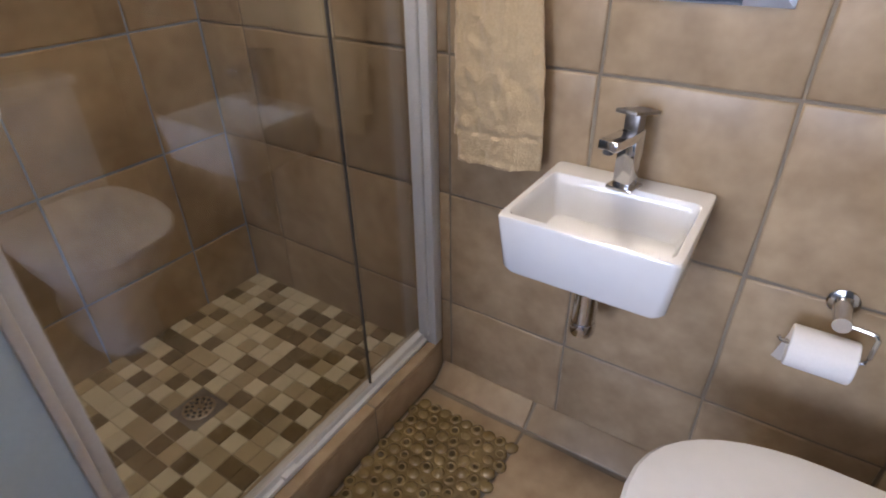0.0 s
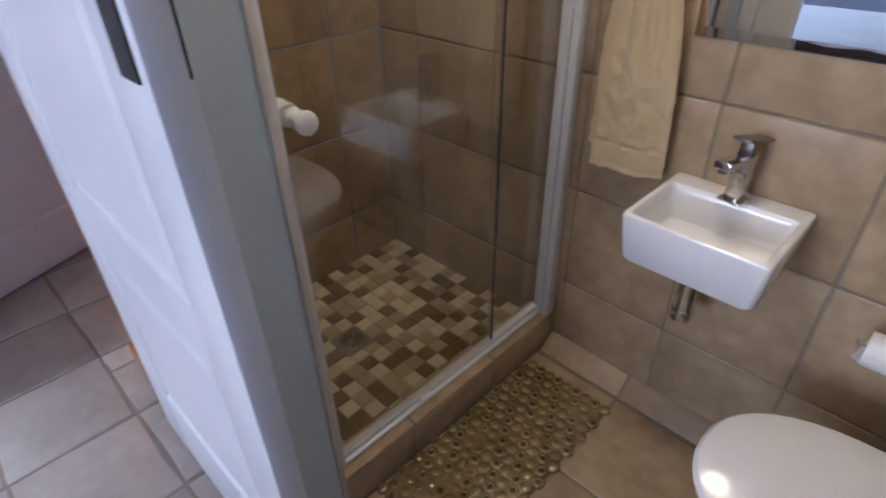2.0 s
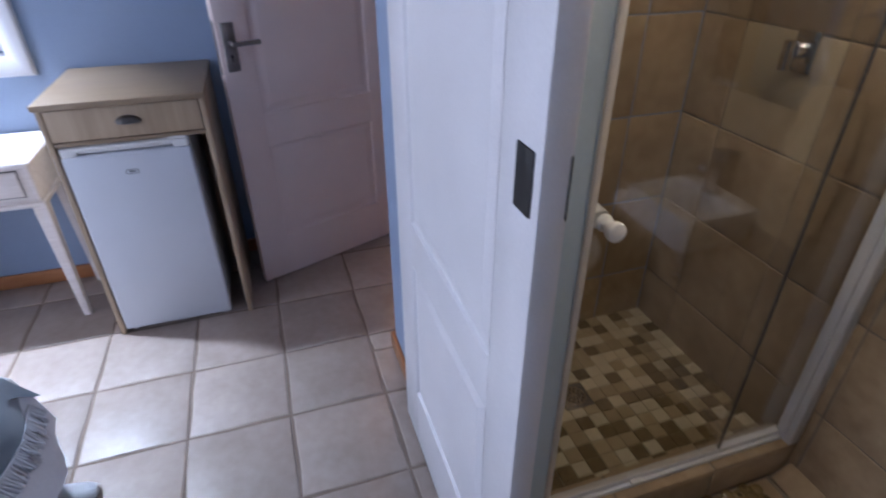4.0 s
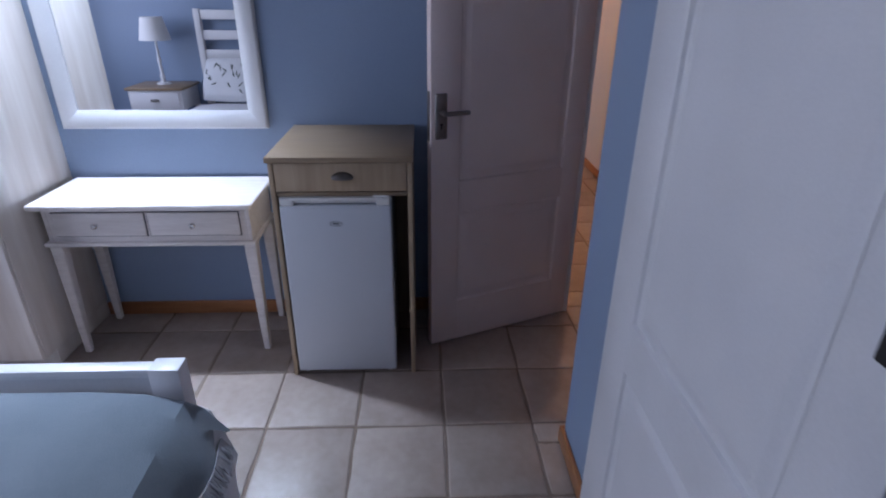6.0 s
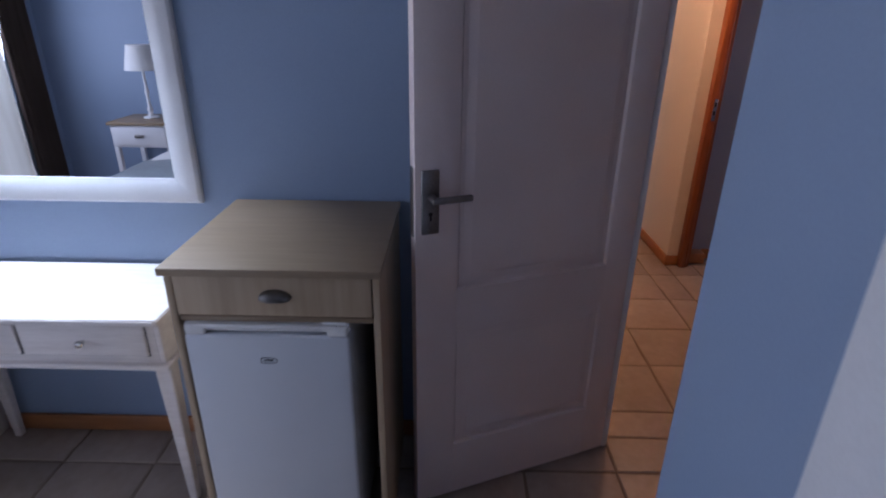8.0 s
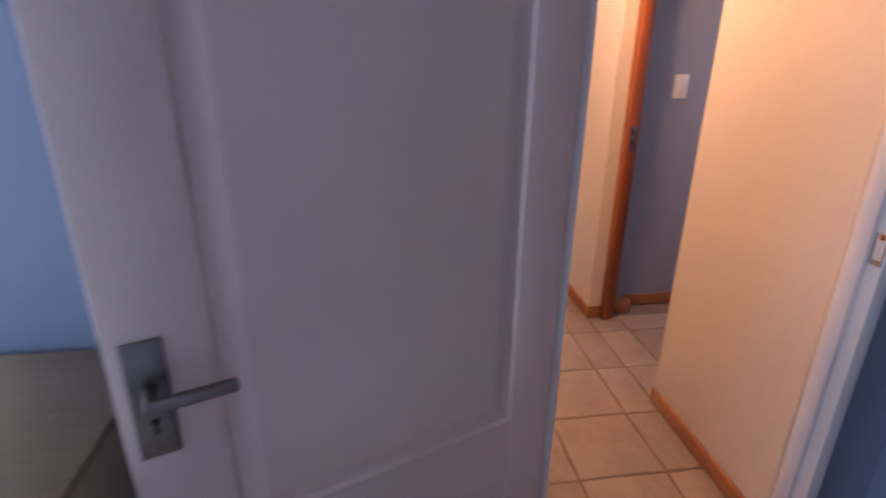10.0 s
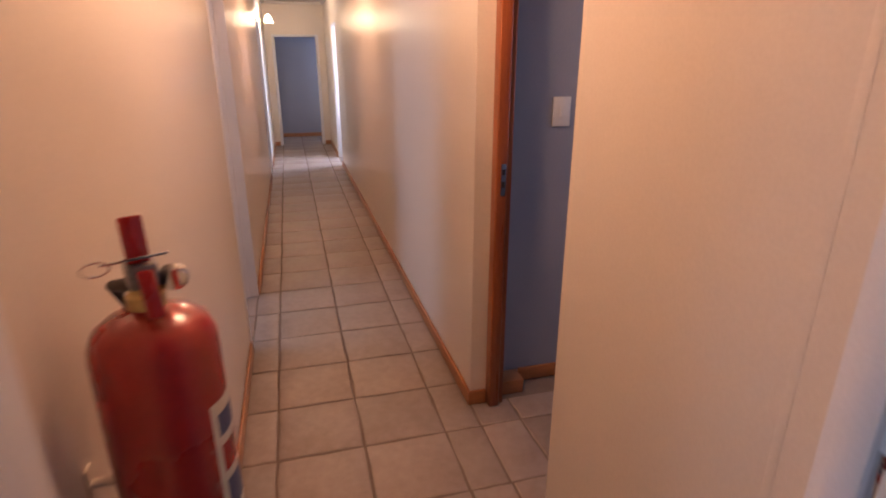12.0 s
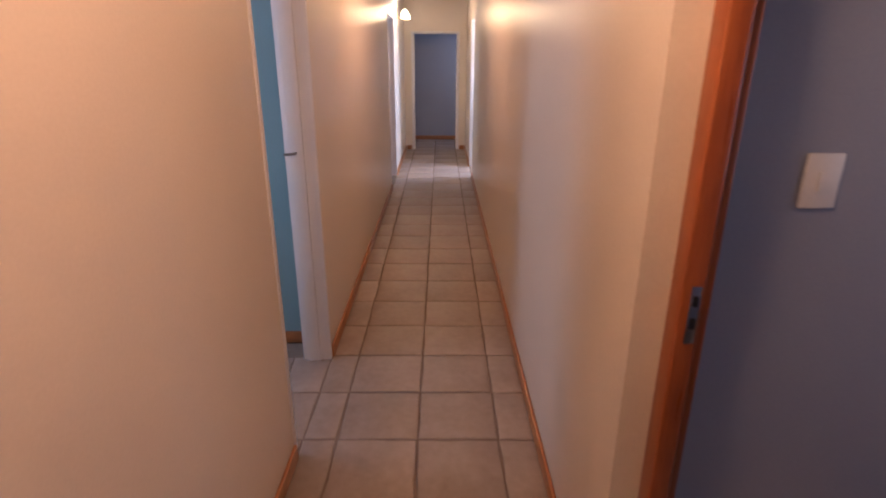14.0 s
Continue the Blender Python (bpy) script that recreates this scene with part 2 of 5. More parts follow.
def add_box(bm, a, b, bevel=0.0, segments=2, m=None):
    """A box from corner a to corner b, with rounded edges, turned by m."""
    made = bmesh.ops.create_cube(bm, size=1.0)["verts"]
    c, s = [(p + q) / 2 for p, q in zip(a, b)], [abs(q - p) for p, q in zip(a, b)]
    for v in made:
        v.co = Vector([v.co[i] * s[i] + c[i] for i in range(3)])
    if bevel:
        edges = list({e for v in made for e in v.link_edges})
        out = bmesh.ops.bevel(bm, geom=edges, offset=min(bevel, min(s) * 0.45), segments=segments, profile=0.5, affect="EDGES")
        made = list({v for f in out["faces"] for v in f.verts} | {v for v in made if v.is_valid})
    if m is not None:
        bmesh.ops.transform(bm, matrix=m, verts=made)
    return made


def box(*args, **kw):
    bm = bmesh.new()
    add_box(bm, *args, **kw)
    return bm


def add_rod(bm, p, q, r1, r2=None, n=16, caps=True):
    p, q = Vector(p), Vector(q)
    d = q - p
    m = Matrix.Translation((p + q) / 2) @ d.to_track_quat("Z", "Y").to_matrix().to_4x4()
    return bmesh.ops.create_cone(bm, cap_ends=caps, segments=n, radius1=r1, radius2=r1 if r2 is None else r2, depth=d.length, matrix=m)["verts"]


def rod(*args, **kw):
    bm = bmesh.new()
    add_rod(bm, *args, **kw)
    return bm


def add_lathe(bm, profile, centre, n=32, m=None):
    """A turned shape from (radius, height) pairs."""
    rings = []
    for r, z in profile:
        rings.append([bm.verts.new((centre[0] + r * math.cos(2 * math.pi * i / n), centre[1] + r * math.sin(2 * math.pi * i / n), centre[2] + z)) for i in range(n)])
    for a, b in zip(rings, rings[1:]):
        for i in range(n):
            bm.faces.new((a[i], a[(i + 1) % n], b[(i + 1) % n], b[i]))
    for ring in (rings[0], rings[-1]):
        bm.faces.new(ring)
    if m is not None:
        bmesh.ops.transform(bm, matrix=m, verts=[v for ring in rings for v in ring])


def lathe(*args, **kw):
    bm = bmesh.new()
    add_lathe(bm, *args, **kw)
    return bm


def add_tube(bm, points, r, n=10):
    """A round tube along points."""
    points = [Vector(p) for p in points]
    rings = []
    for i, p in enumerate(points):
        d = (points[min(i + 1, len(points) - 1)] - points[max(i - 1, 0)]).normalized()
        up = Vector((0, 0, 1)) if abs(d.z) < 0.9 else Vector((1, 0, 0))
        u = d.cross(up).normalized()
        v = d.cross(u)
        rings.append([bm.verts.new(p + r * (math.cos(2 * math.pi * k / n) * u + math.sin(2 * math.pi * k / n) * v)) for k in range(n)])
    for a, b in zip(rings, rings[1:]):
        for k in range(n):
            bm.faces.new((a[k], a[(k + 1) % n], b[(k + 1) % n], b[k]))
    bm.faces.new(rings[0])
    bm.faces.new(rings[-1])


def tube(*args, **kw):
    bm = bmesh.new()
    add_tube(bm, *args, **kw)
    return bm


def structure(name, boxes, mat, label, category):
    """A wall, floor or ceiling out of boxes that butt against one another."""
    bm = bmesh.new()
    for a, b in boxes:
        add_box(bm, a, b)
    ob = part(name, bm, mat, soft=False)
    return tagged(ob, label, category, kind="structure")


# ---- the shell ----
H = 2.42
floor_bedroom = structure("floor_bedroom", [((-0.68, -4.1, -0.12), (3.0, 0.10, -0.0042)), ((-0.68, 0.10, -0.12), (0.46, 1.31, -0.0042))],
                          GROUT, "floor of square beige rustic tiles with grey joints in the bedroom", "floor")
floor_corridor = structure("floor_corridor", [((-10.7, 0.06, -0.12), (-0.68, 1.36, -0.0042)), ((-12.0, -1.0, -0.12), (-10.7, 2.2, -0.0042)),
                           ((-4.6, -1.6, -0.12), (-2.9, 0.06, -0.0042)), ((-2.4, 1.36, -0.12), (-0.68, 3.2, -0.0042)),
                           ((-10.7, -1.6, -0.12), (-7.2, 0.06, -0.0042)), ((-10.7, 1.36, -0.12), (-8.2, 2.2, -0.0042))],
                           GROUT, "long corridor floor of square beige rustic tiles with grey joints", "floor")
floor_bathroom = structure("floor_bathroom", [((1.40, 0.10, -0.12), (2.90, 1.16, -0.0036)), ((0.61, 0.25, -0.12), (1.40, 1.16, -0.0036))],
                           BATH_GROUT, "bathroom floor of large beige tiles with dark joints", "floor")

wall_sliding = structure("wall_sliding", [((0.46, 0.10, 0), (1.44, 0.25, H)), ((1.44, 0.10, 2.06), (2.36, 0.25, H)), ((2.36, 0.10, 0), (3.0, 0.25, H))],
                         BLUE_PAINT, "blue painted wall with an open doorway into the bathroom", "wall")
wall_shower = structure("wall_shower", [((0.46, 0.25, 0), (0.6185, 1.1535, H))], BLUE_PAINT, "blue painted wall behind the tiled shower", "wall")
wall_basin = structure("wall_basin", [((0.46, 1.1535, 0), (3.0, 1.31, H))], BATH_GROUT, "grouted wall behind the basin, shower and paper holder", "wall")
wall_toilet = structure("wall_toilet", [((2.76, 0.25, 0), (2.90, 1.1535, H))], BATH_TILE, "beige wall behind the toilet", "wall")
wall_nook = structure("wall_nook", [((-0.68, 1.312, 0), (0.46, 1.45, H))], BLUE_PAINT, "blue painted wall beside the bedroom door", "wall")
wall_desk = structure("wall_desk", [((-0.68, -4.1, 0), (-0.54, 0.057, H)), ((-0.551, 0.057, 0), (-0.54, 0.233, H)), ((-0.551, 0.233, 2.085), (-0.54, 1.057, H)), ((-0.551, 1.057, 0), (-0.54, 1.312, H))],
                      BLUE_PAINT, "blue painted wall behind the desk with the bedroom doorway", "wall")
wall_window = structure("wall_window", [((-0.54, -4.1, 0), (-0.42, -3.96, H)), ((2.4, -4.1, 0), (3.0, -3.96, H)), ((-0.42, -4.1, 0), (2.4, -3.96, 0.88)), ((-0.42, -4.1, 2.12), (2.4, -3.96, H))],
                        BLUE_PAINT, "blue painted wall with a wide window", "wall")
wall_bed = structure("wall_bed", [((2.86, -3.96, 0), (3.0, 0.10, H))],
                     BLUE_PAINT, "blue painted wall behind the headboard", "wall")
ceiling_bedroom = structure("ceiling_bedroom", [((-0.68, -4.1, H), (3.0, 1.45, H + 0.1))], CEILING, "white painted ceiling over bedroom and bathroom", "ceiling")

wall_corridor_left = structure("wall_corridor_left", [((-3.04, 0.06, 0), (-0.5525, 0.20, H)), ((-3.83, 0.06, 2.06), (-3.04, 0.20, H)), ((-7.75, 0.06, 0), (-3.83, 0.20, H)),
                               ((-8.56, 0.06, 2.0), (-7.75, 0.20, H)), ((-10.70, 0.06, 0), (-8.56, 0.20, H))],
                               CREAM_PAINT, "cream painted corridor wall with white door openings", "wall")
wall_corridor_right = structure("wall_corridor_right", [((-1.48, 1.215, 0), (-0.682, 1.36, H)), ((-0.683, 1.215, 0), (-0.5525, 1.31, H)), ((-2.27, 1.215, 2.12), (-1.48, 1.36, H)), ((-8.45, 1.215, 0), (-2.27, 1.36, H)),
                                ((-9.20, 1.215, 2.0), (-8.45, 1.36, H)), ((-10.70, 1.215, 0), (-9.20, 1.36, H))],
                                CREAM_PAINT, "cream painted corridor wall with a side doorway", "wall")
wall_corridor_end = structure("wall_corridor_end", [((-10.84, -0.2, 0), (-10.70, 0.31, H)), ((-10.84, 1.10, 0), (-10.70, 1.6, H)), ((-10.84, 0.31, 1.895), (-10.70, 1.10, H))],
                              CREAM_PAINT, "cream painted end wall of the corridor with a doorway", "wall")
wall_corridor_near = structure("wall_corridor_near", [((-0.64, 0.20, 2.09), (-0.5525, 1.215, H))], CREAM_PAINT, "cream wall over the bedroom doorway", "wall")
ceiling_corridor = structure("ceiling_corridor", [((-12.1, -1.7, H), (-0.681, 3.3, H + 0.1))], CEILING, "white boarded corridor ceiling", "ceiling")
wall_end_room = structure("wall_end_room", [((-12.0, -1.0, 0), (-11.86, 2.2, H)), ((-12.0, -1.14, 0), (-10.7, -1.0, H)), ((-12.0, 2.2, 0), (-8.06, 2.34, H))],
                          GREY_BLUE, "grey-blue walls of the room at the corridor's end", "wall")
wall_teal_room = structure("wall_teal_room", [((-4.14, -1.6, 0), (-4.0, 0.06, H)), ((-4.6, -1.74, 0), (-2.7, -1.6, H)), ((-2.9, -1.6, 0), (-2.76, 0.06, H))],
                           TEAL_PAINT, "teal painted walls of the side room", "wall")
wall_blue_room = structure("wall_blue_room", [((-2.54, 1.36, 0), (-2.40, 3.2, H)), ((-2.54, 3.2, 0), (-0.68, 3.34, H)), ((-0.82, 1.45, 0), (-0.68, 3.2, H))],
                           GREY_BLUE, "grey-blue painted walls of the side room", "wall")
wall_far_side_room = structure("wall_far_side_room", [((-10.7, -1.74, 0), (-7.06, -1.6, H)), ((-7.2, -1.6, 0), (-7.06, 0.06, H)), ((-10.84, -1.6, 0), (-10.70, -0.2, H)), ((-8.2, 1.36, 0), (-8.06, 2.2, H))],
                               CREAM_PAINT, "pale walls of the far side room", "wall")


# ---- doors, frames and skirting ----
def panel_leaf(owner, m, width, height, thick, panels, mat):
    """A panelled leaf: x along its width, y 0 at the face to thick behind, stiles and rails round sunk panels with raised fields."""
    xs = sorted({0, width} | {p[0] for p in panels} | {p[1] for p in panels})
    bm = bmesh.new()
    left, right = panels[0][0], panels[0][1]
    add_box(bm, (0, 0, 0), (left, thick, height), 0.003, m=m)
    add_box(bm, (right, 0, 0), (width, thick, height), 0.003, m=m)
    z = 0
    for p in sorted(panels, key=lambda q: q[2]):
        add_box(bm, (left - 0.001, 0.0004, z), (right + 0.001, thick - 0.0004, p[2]), 0.0, m=m)
        z = p[3]
    add_box(bm, (left - 0.001, 0.0004, z), (right + 0.001, thick - 0.0004, height - 0.001), 0.0, m=m)
    part("stiles_and_rails", bm, mat, owner)
    for a, b, c, d in panels:
        bm = bmesh.new()
        steps = [(0.0, 0.0004), (0.006, 0.008), (0.020, 0.008), (0.045, 0.0025), (0.3, 0.0025)]
        for flip in (0, 1):
            rings = []
            for inset, depth in steps[:-1]:
                y = depth if not flip else thick - depth
                rings.append([bm.verts.new(m @ Vector(v)) for v in ((a + inset, y, c + inset), (b - inset, y, c + inset), (b - inset, y, d - inset), (a + inset, y, d - inset))])
            for r, s in zip(rings, rings[1:]):
                for i in range(4):
                    bm.faces.new((r[i], r[(i + 1) % 4], s[(i + 1) % 4], s[i]))
            bm.faces.new(rings[-1])
        part("panel", bm, mat, owner, soft=False)


def lever_handle(owner, m, side, keyhole=True):
    """A worn steel lever on a long plate; side is the y of the leaf's face, outward to -y."""
    bm = box((-0.026, -0.009, -0.092), (0.026, 0.0, 0.092), 0.007, 3, m=m)
    plate = part("handle_plate", bm, DARK_CHROME, owner, "dull steel handle plate with keyhole")
    bm = bmesh.new()
    add_rod(bm, m @ Vector((0, -0.006, 0.018)), m @ Vector((0, -0.045, 0.018)), 0.010)
    add_box(bm, (-0.010, -0.056, 0.008), (0.108, -0.040, 0.026), 0.005, 3, m=m)
    part("lever", bm, DARK_CHROME, owner, "dull steel door lever")
    if keyhole:
        bm = bmesh.new()
        add_rod(bm, m @ Vector((0, -0.0082, -0.032)), m @ Vector((0, -0.0095, -0.032)), 0.006)
        add_box(bm, (-0.0028, -0.0095, -0.052), (0.0028, -0.0082, -0.034), m=m)
        part("keyhole", bm, BLACK, owner)


# bedroom door, standing open beside the fridge cabinet
hinge, free = Vector((-0.478, 0.322, 0)), Vector((-0.187, -0.391, 0))
along = (free - hinge).normalized()
turn = Matrix((along, Vector((0, 0, 1)).cross(along) * 1, Vector((0, 0, 1)))).transposed().to_4x4()
leaf_pose = Matrix.Translation(hinge + Vector((0, 0, 0.008))) @ turn
if (leaf_pose @ Vector((0, 1, 0)) - leaf_pose @ Vector((0, 0, 0))).x > 0:
    leaf_pose = leaf_pose @ Matrix.Diagonal((1, -1, 1, 1))
door_bedroom = tagged(thing("door_1", hinge, "off-white panelled bedroom door standing open", "door"), kind="structure")
panel_leaf(door_bedroom, leaf_pose, 0.770, 2.032, 0.040, [(0.100, 0.638, 0.215, 0.665), (0.100, 0.638, 0.808, 1.90)], MAUVE_PAINT)
handle_pose = leaf_pose @ Matrix.Translation((0.727, 0, 1.095)) @ Matrix.Diagonal((-1, 1, 1, 1))
lever_handle(door_bedroom, handle_pose, 0)
bm = box((0.769, 0.010, 0.995), (0.7725, 0.032, 1.195), 0.0, m=leaf_pose)
part("lock_plate", bm, DARK_CHROME, door_bedroom, "steel lock plate in the door's edge")
for z in (0.25, 1.0, 1.78):
    part("hinge", rod((hinge.x - 0.036, hinge.y + 0.003, z), (hinge.x - 0.036, hinge.y + 0.003, z + 0.09), 0.005), DARK_CHROME, door_bedroom)

# sliding bathroom door hung on the bedroom side
sliding = tagged(thing("door_2", (1.2, 0.07, 0), "white panelled sliding bathroom door pushed open along the wall", "door"), kind="structure")
slide_pose = Matrix.Translation((0.820, 0.052, 0.012))
panel_leaf(sliding, slide_pose, 0.811, 2.06, 0.044, [(0.150, 0.682, 0.235, 0.720), (0.150, 0.682, 0.850, 1.92)], WHITE_PAINT)
bm = box((1.563, 0.0485, 1.205), (1.612, 0.0525, 1.298), 0.0015)
pull = part("recessed_pull", bm, BLACK, sliding, "black recessed door pull")
bm = box((1.6295, 0.0915, 1.205), (1.6320, 0.0950, 1.295), 0.001)
part("edge_pull", bm, BLACK, sliding, "black pull in the door's edge")
bm = bmesh.new()
add_box(bm, (0.62, 0.058, 2.10), (2.40, 0.098, 2.15), 0.004)
rail_top = tagged(part("sliding_rail", bm, ALUMINIUM), "white aluminium rail above the sliding door", "trim", kind="structure")

# reveal of the bathroom doorway
bm = bmesh.new()
add_box(bm, (1.441, 0.101, 0.0), (1.446, 0.252, 2.06))
reveal = tagged(part("reveal", bm, PALE_BLUE), "pale blue painted end of the wall at the bathroom doorway", "trim", kind="structure")
bm = bmesh.new()
add_box(bm, (1.425, 0.253, 0.0), (1.452, 0.268, 2.06), 0.004)
trim_reveal = tagged(part("trim", bm, CREAM_TRIM), "thin cream corner bead at the shower", "trim", kind="structure")


def steel_frame(name, label, axis, lo, hi, a, b, top, mat, width=0.045, rebate=True):
    """A frame round an opening: it spans lo..hi along the wall and a..b through it."""
    owner = tagged(thing(name, ((a + b) / 2, (lo + hi) / 2, 0) if axis == "y" else ((lo + hi) / 2, (a + b) / 2, 0), label, "door frame"), kind="structure")

    def put(u0, u1, v0, v1, z0, z1, bm):
        add_box(bm, (v0, u0, z0) if axis == "y" else (u0, v0, z0), (v1, u1, z1) if axis == "y" else (u1, v1, z1), 0.004, 2)
    mid = a + (b - a) * 0.62
    for u0, u1, inner in ((lo - width, lo, 1), (hi, hi + width, -1)):
        bm = bmesh.new()
        put(u0, u1, a, b, 0, top + width, bm)
        if rebate:
            if inner == 1:
                put(u1 - 0.002, u1 + 0.013, a + 0.02, mid, 0, top, bm)
            else:
                put(u0 - 0.013, u0 + 0.002, a + 0.02, mid, 0, top, bm)
        part("jamb", bm, mat, owner)
    bm = bmesh.new()
    put(lo, hi, a, b, top, top + width, bm)
    part("head", bm, mat, owner)
    return owner


frame_bedroom = steel_frame("door_frame_1", "white steel door frame of the bedroom", "y", 0.268, 1.022, -0.552, -0.458, 2.05, WHITE_PAINT, 0.034)
part("stop", box((-0.552, 0.324, 0), (-0.486, 0.345, 2.05), 0.003), WHITE_PAINT, frame_bedroom)
strike = bmesh.new()
add_box(strike, (-0.500, 1.0185, 1.115), (-0.462, 1.0222, 1.185), 0.001)
strike_plate = part("strike_plate", strike, CHROME, frame_bedroom, "steel strike plate")
part("strike_hole", box((-0.484, 1.0175, 1.128), (-0.464, 1.0184, 1.172)), PLASTIC, frame_bedroom)

frame_left = steel_frame("door_frame_2", "white steel door frame in the corridor", "x", -3.80, -3.06, 0.055, 0.206, 2.02, WHITE_PAINT, 0.028)
part("strike_plate", box((-3.8005, 0.095, 1.06), (-3.797, 0.120, 1.16)), DARK_CHROME, frame_left)
bm = tube([(-3.792, 0.112, 1.125), (-3.775, 0.112, 1.125), (-3.77, 0.09, 1.122), (-3.77, 0.06, 1.12)], 0.006)
part("lever", bm, DARK_CHROME, frame_left)
frame_right = tagged(thing("door_frame_3", (-2.24, 1.33, 0), "reddish-brown varnished wooden door frame", "door frame"), kind="structure")
part("jamb", box((-2.295, 1.288, 0), (-2.215, 1.336, 2.12), 0.006, 3), RED_WOOD, frame_right)
part("stop", box((-2.290, 1.334, 0), (-2.235, 1.362, 2.12), 0.004), RED_WOOD, frame_right)
part("jamb", box((-1.555, 1.304, 0), (-1.475, 1.368, 2.12), 0.006, 3), RED_WOOD, frame_right)
part("head", box((-2.205, 1.304, 2.04), (-1.555, 1.368, 2.12), 0.006, 3), RED_WOOD, frame_right)
sp = part("strike_plate", box((-2.216, 1.306, 1.00), (-2.2125, 1.328, 1.13), 0.001), CHROME, frame_right, "bright steel strike plate")
for z in (1.035, 1.085):
    part("strike_hole", box((-2.2127, 1.311, z), (-2.2115, 1.323, z + 0.024)), BLACK, sp)
frame_end = steel_frame("door_frame_4", "white steel door frame at the corridor's end", "y", 0.345, 1.065, -10.85, -10.69, 1.860, WHITE_PAINT, 0.035)
frame_far_left = steel_frame("door_frame_5", "white steel door frame far down the corridor", "x", -8.53, -7.78, 0.055, 0.206, 1.97, WHITE_PAINT, 0.03)
frame_far_right = steel_frame("door_frame_6", "white steel door frame far down the corridor", "x", -9.17, -8.48, 1.21, 1.365, 1.97, WHITE_PAINT, 0.03)


def skirting(runs, label="varnished pine skirting along the wall"):
    for a, b in runs:
        ob = part("baseboard", box((*a, 0.0), (*b, 0.072), 0.005, 2), PINE)
        tagged(ob, label, "baseboard", kind="structure")


skirting([((-0.538, -2.085), (-0.522, 0.23)), ((0.443, 0.082), (0.458, 1.31)), ((0.443, 0.083), (0.80, 0.099)), ((-0.52, 1.296), (0.44, 1.31)),
          ((-3.03, 0.201), (-0.565, 0.216)), ((-7.74, 0.201), (-3.835, 0.216)), ((-10.69, 0.201), (-8.57, 0.216)),
          ((-1.462, 1.199), (-0.565, 1.214)), ((-1.478, 1.20), (-1.463, 1.302)), ((-8.44, 1.199), (-2.272, 1.214)), ((-2.268, 1.199), (-2.253, 1.286)), ((-10.69, 1.199), (-9.21, 1.214)),
          ((-2.398, 1.50), (-2.383, 3.19)), ((-2.39, 1.37), (-2.29, 1.49)), ((-11.858, -0.99), (-11.843, 2.19)), ((-3.998, -1.59), (-3.983, 0.05)),
          ((-10.688, 0.22), (-10.673, 0.30)), ((-10.688, 1.11), (-10.673, 1.20))])

for a, b in (((-0.562, 0.20, 0), (-0.553, 0.233, 2.09)), ((-0.562, 1.057, 0), (-0.553, 1.2145, 2.09))):
    ob = part("plaster", box(a, b), CREAM_PAINT)
    tagged(ob, "cream plaster beside the bedroom door frame", "trim", kind="structure")
ob = part("plaster_seam", box((-0.756, 1.2141, 0.075), (-0.738, 1.2160, 2.37), 0.0008, 2), CREAM_PAINT)
tagged(ob, "faint upright plaster seam in the cream corridor wall", "trim", kind="structure")

# cornices along the corridor ceiling
for a, b in (((-10.70, 0.20), (-0.645, 0.245)), ((-10.70, 1.17), (-0.645, 1.215))):
    ob = part("cornice", box((a[0], a[1], H - 0.045), (b[0], b[1], H), 0.015, 3), CEILING)
    tagged(ob, "white plaster cornice along the corridor ceiling", "trim", kind="structure")
ob = part("cornice", box((-10.70, 0.245, H - 0.045), (-10.655, 1.17, H), 0.015, 3), CEILING)
tagged(ob, "white plaster cornice over the corridor's end", "trim", kind="structure")


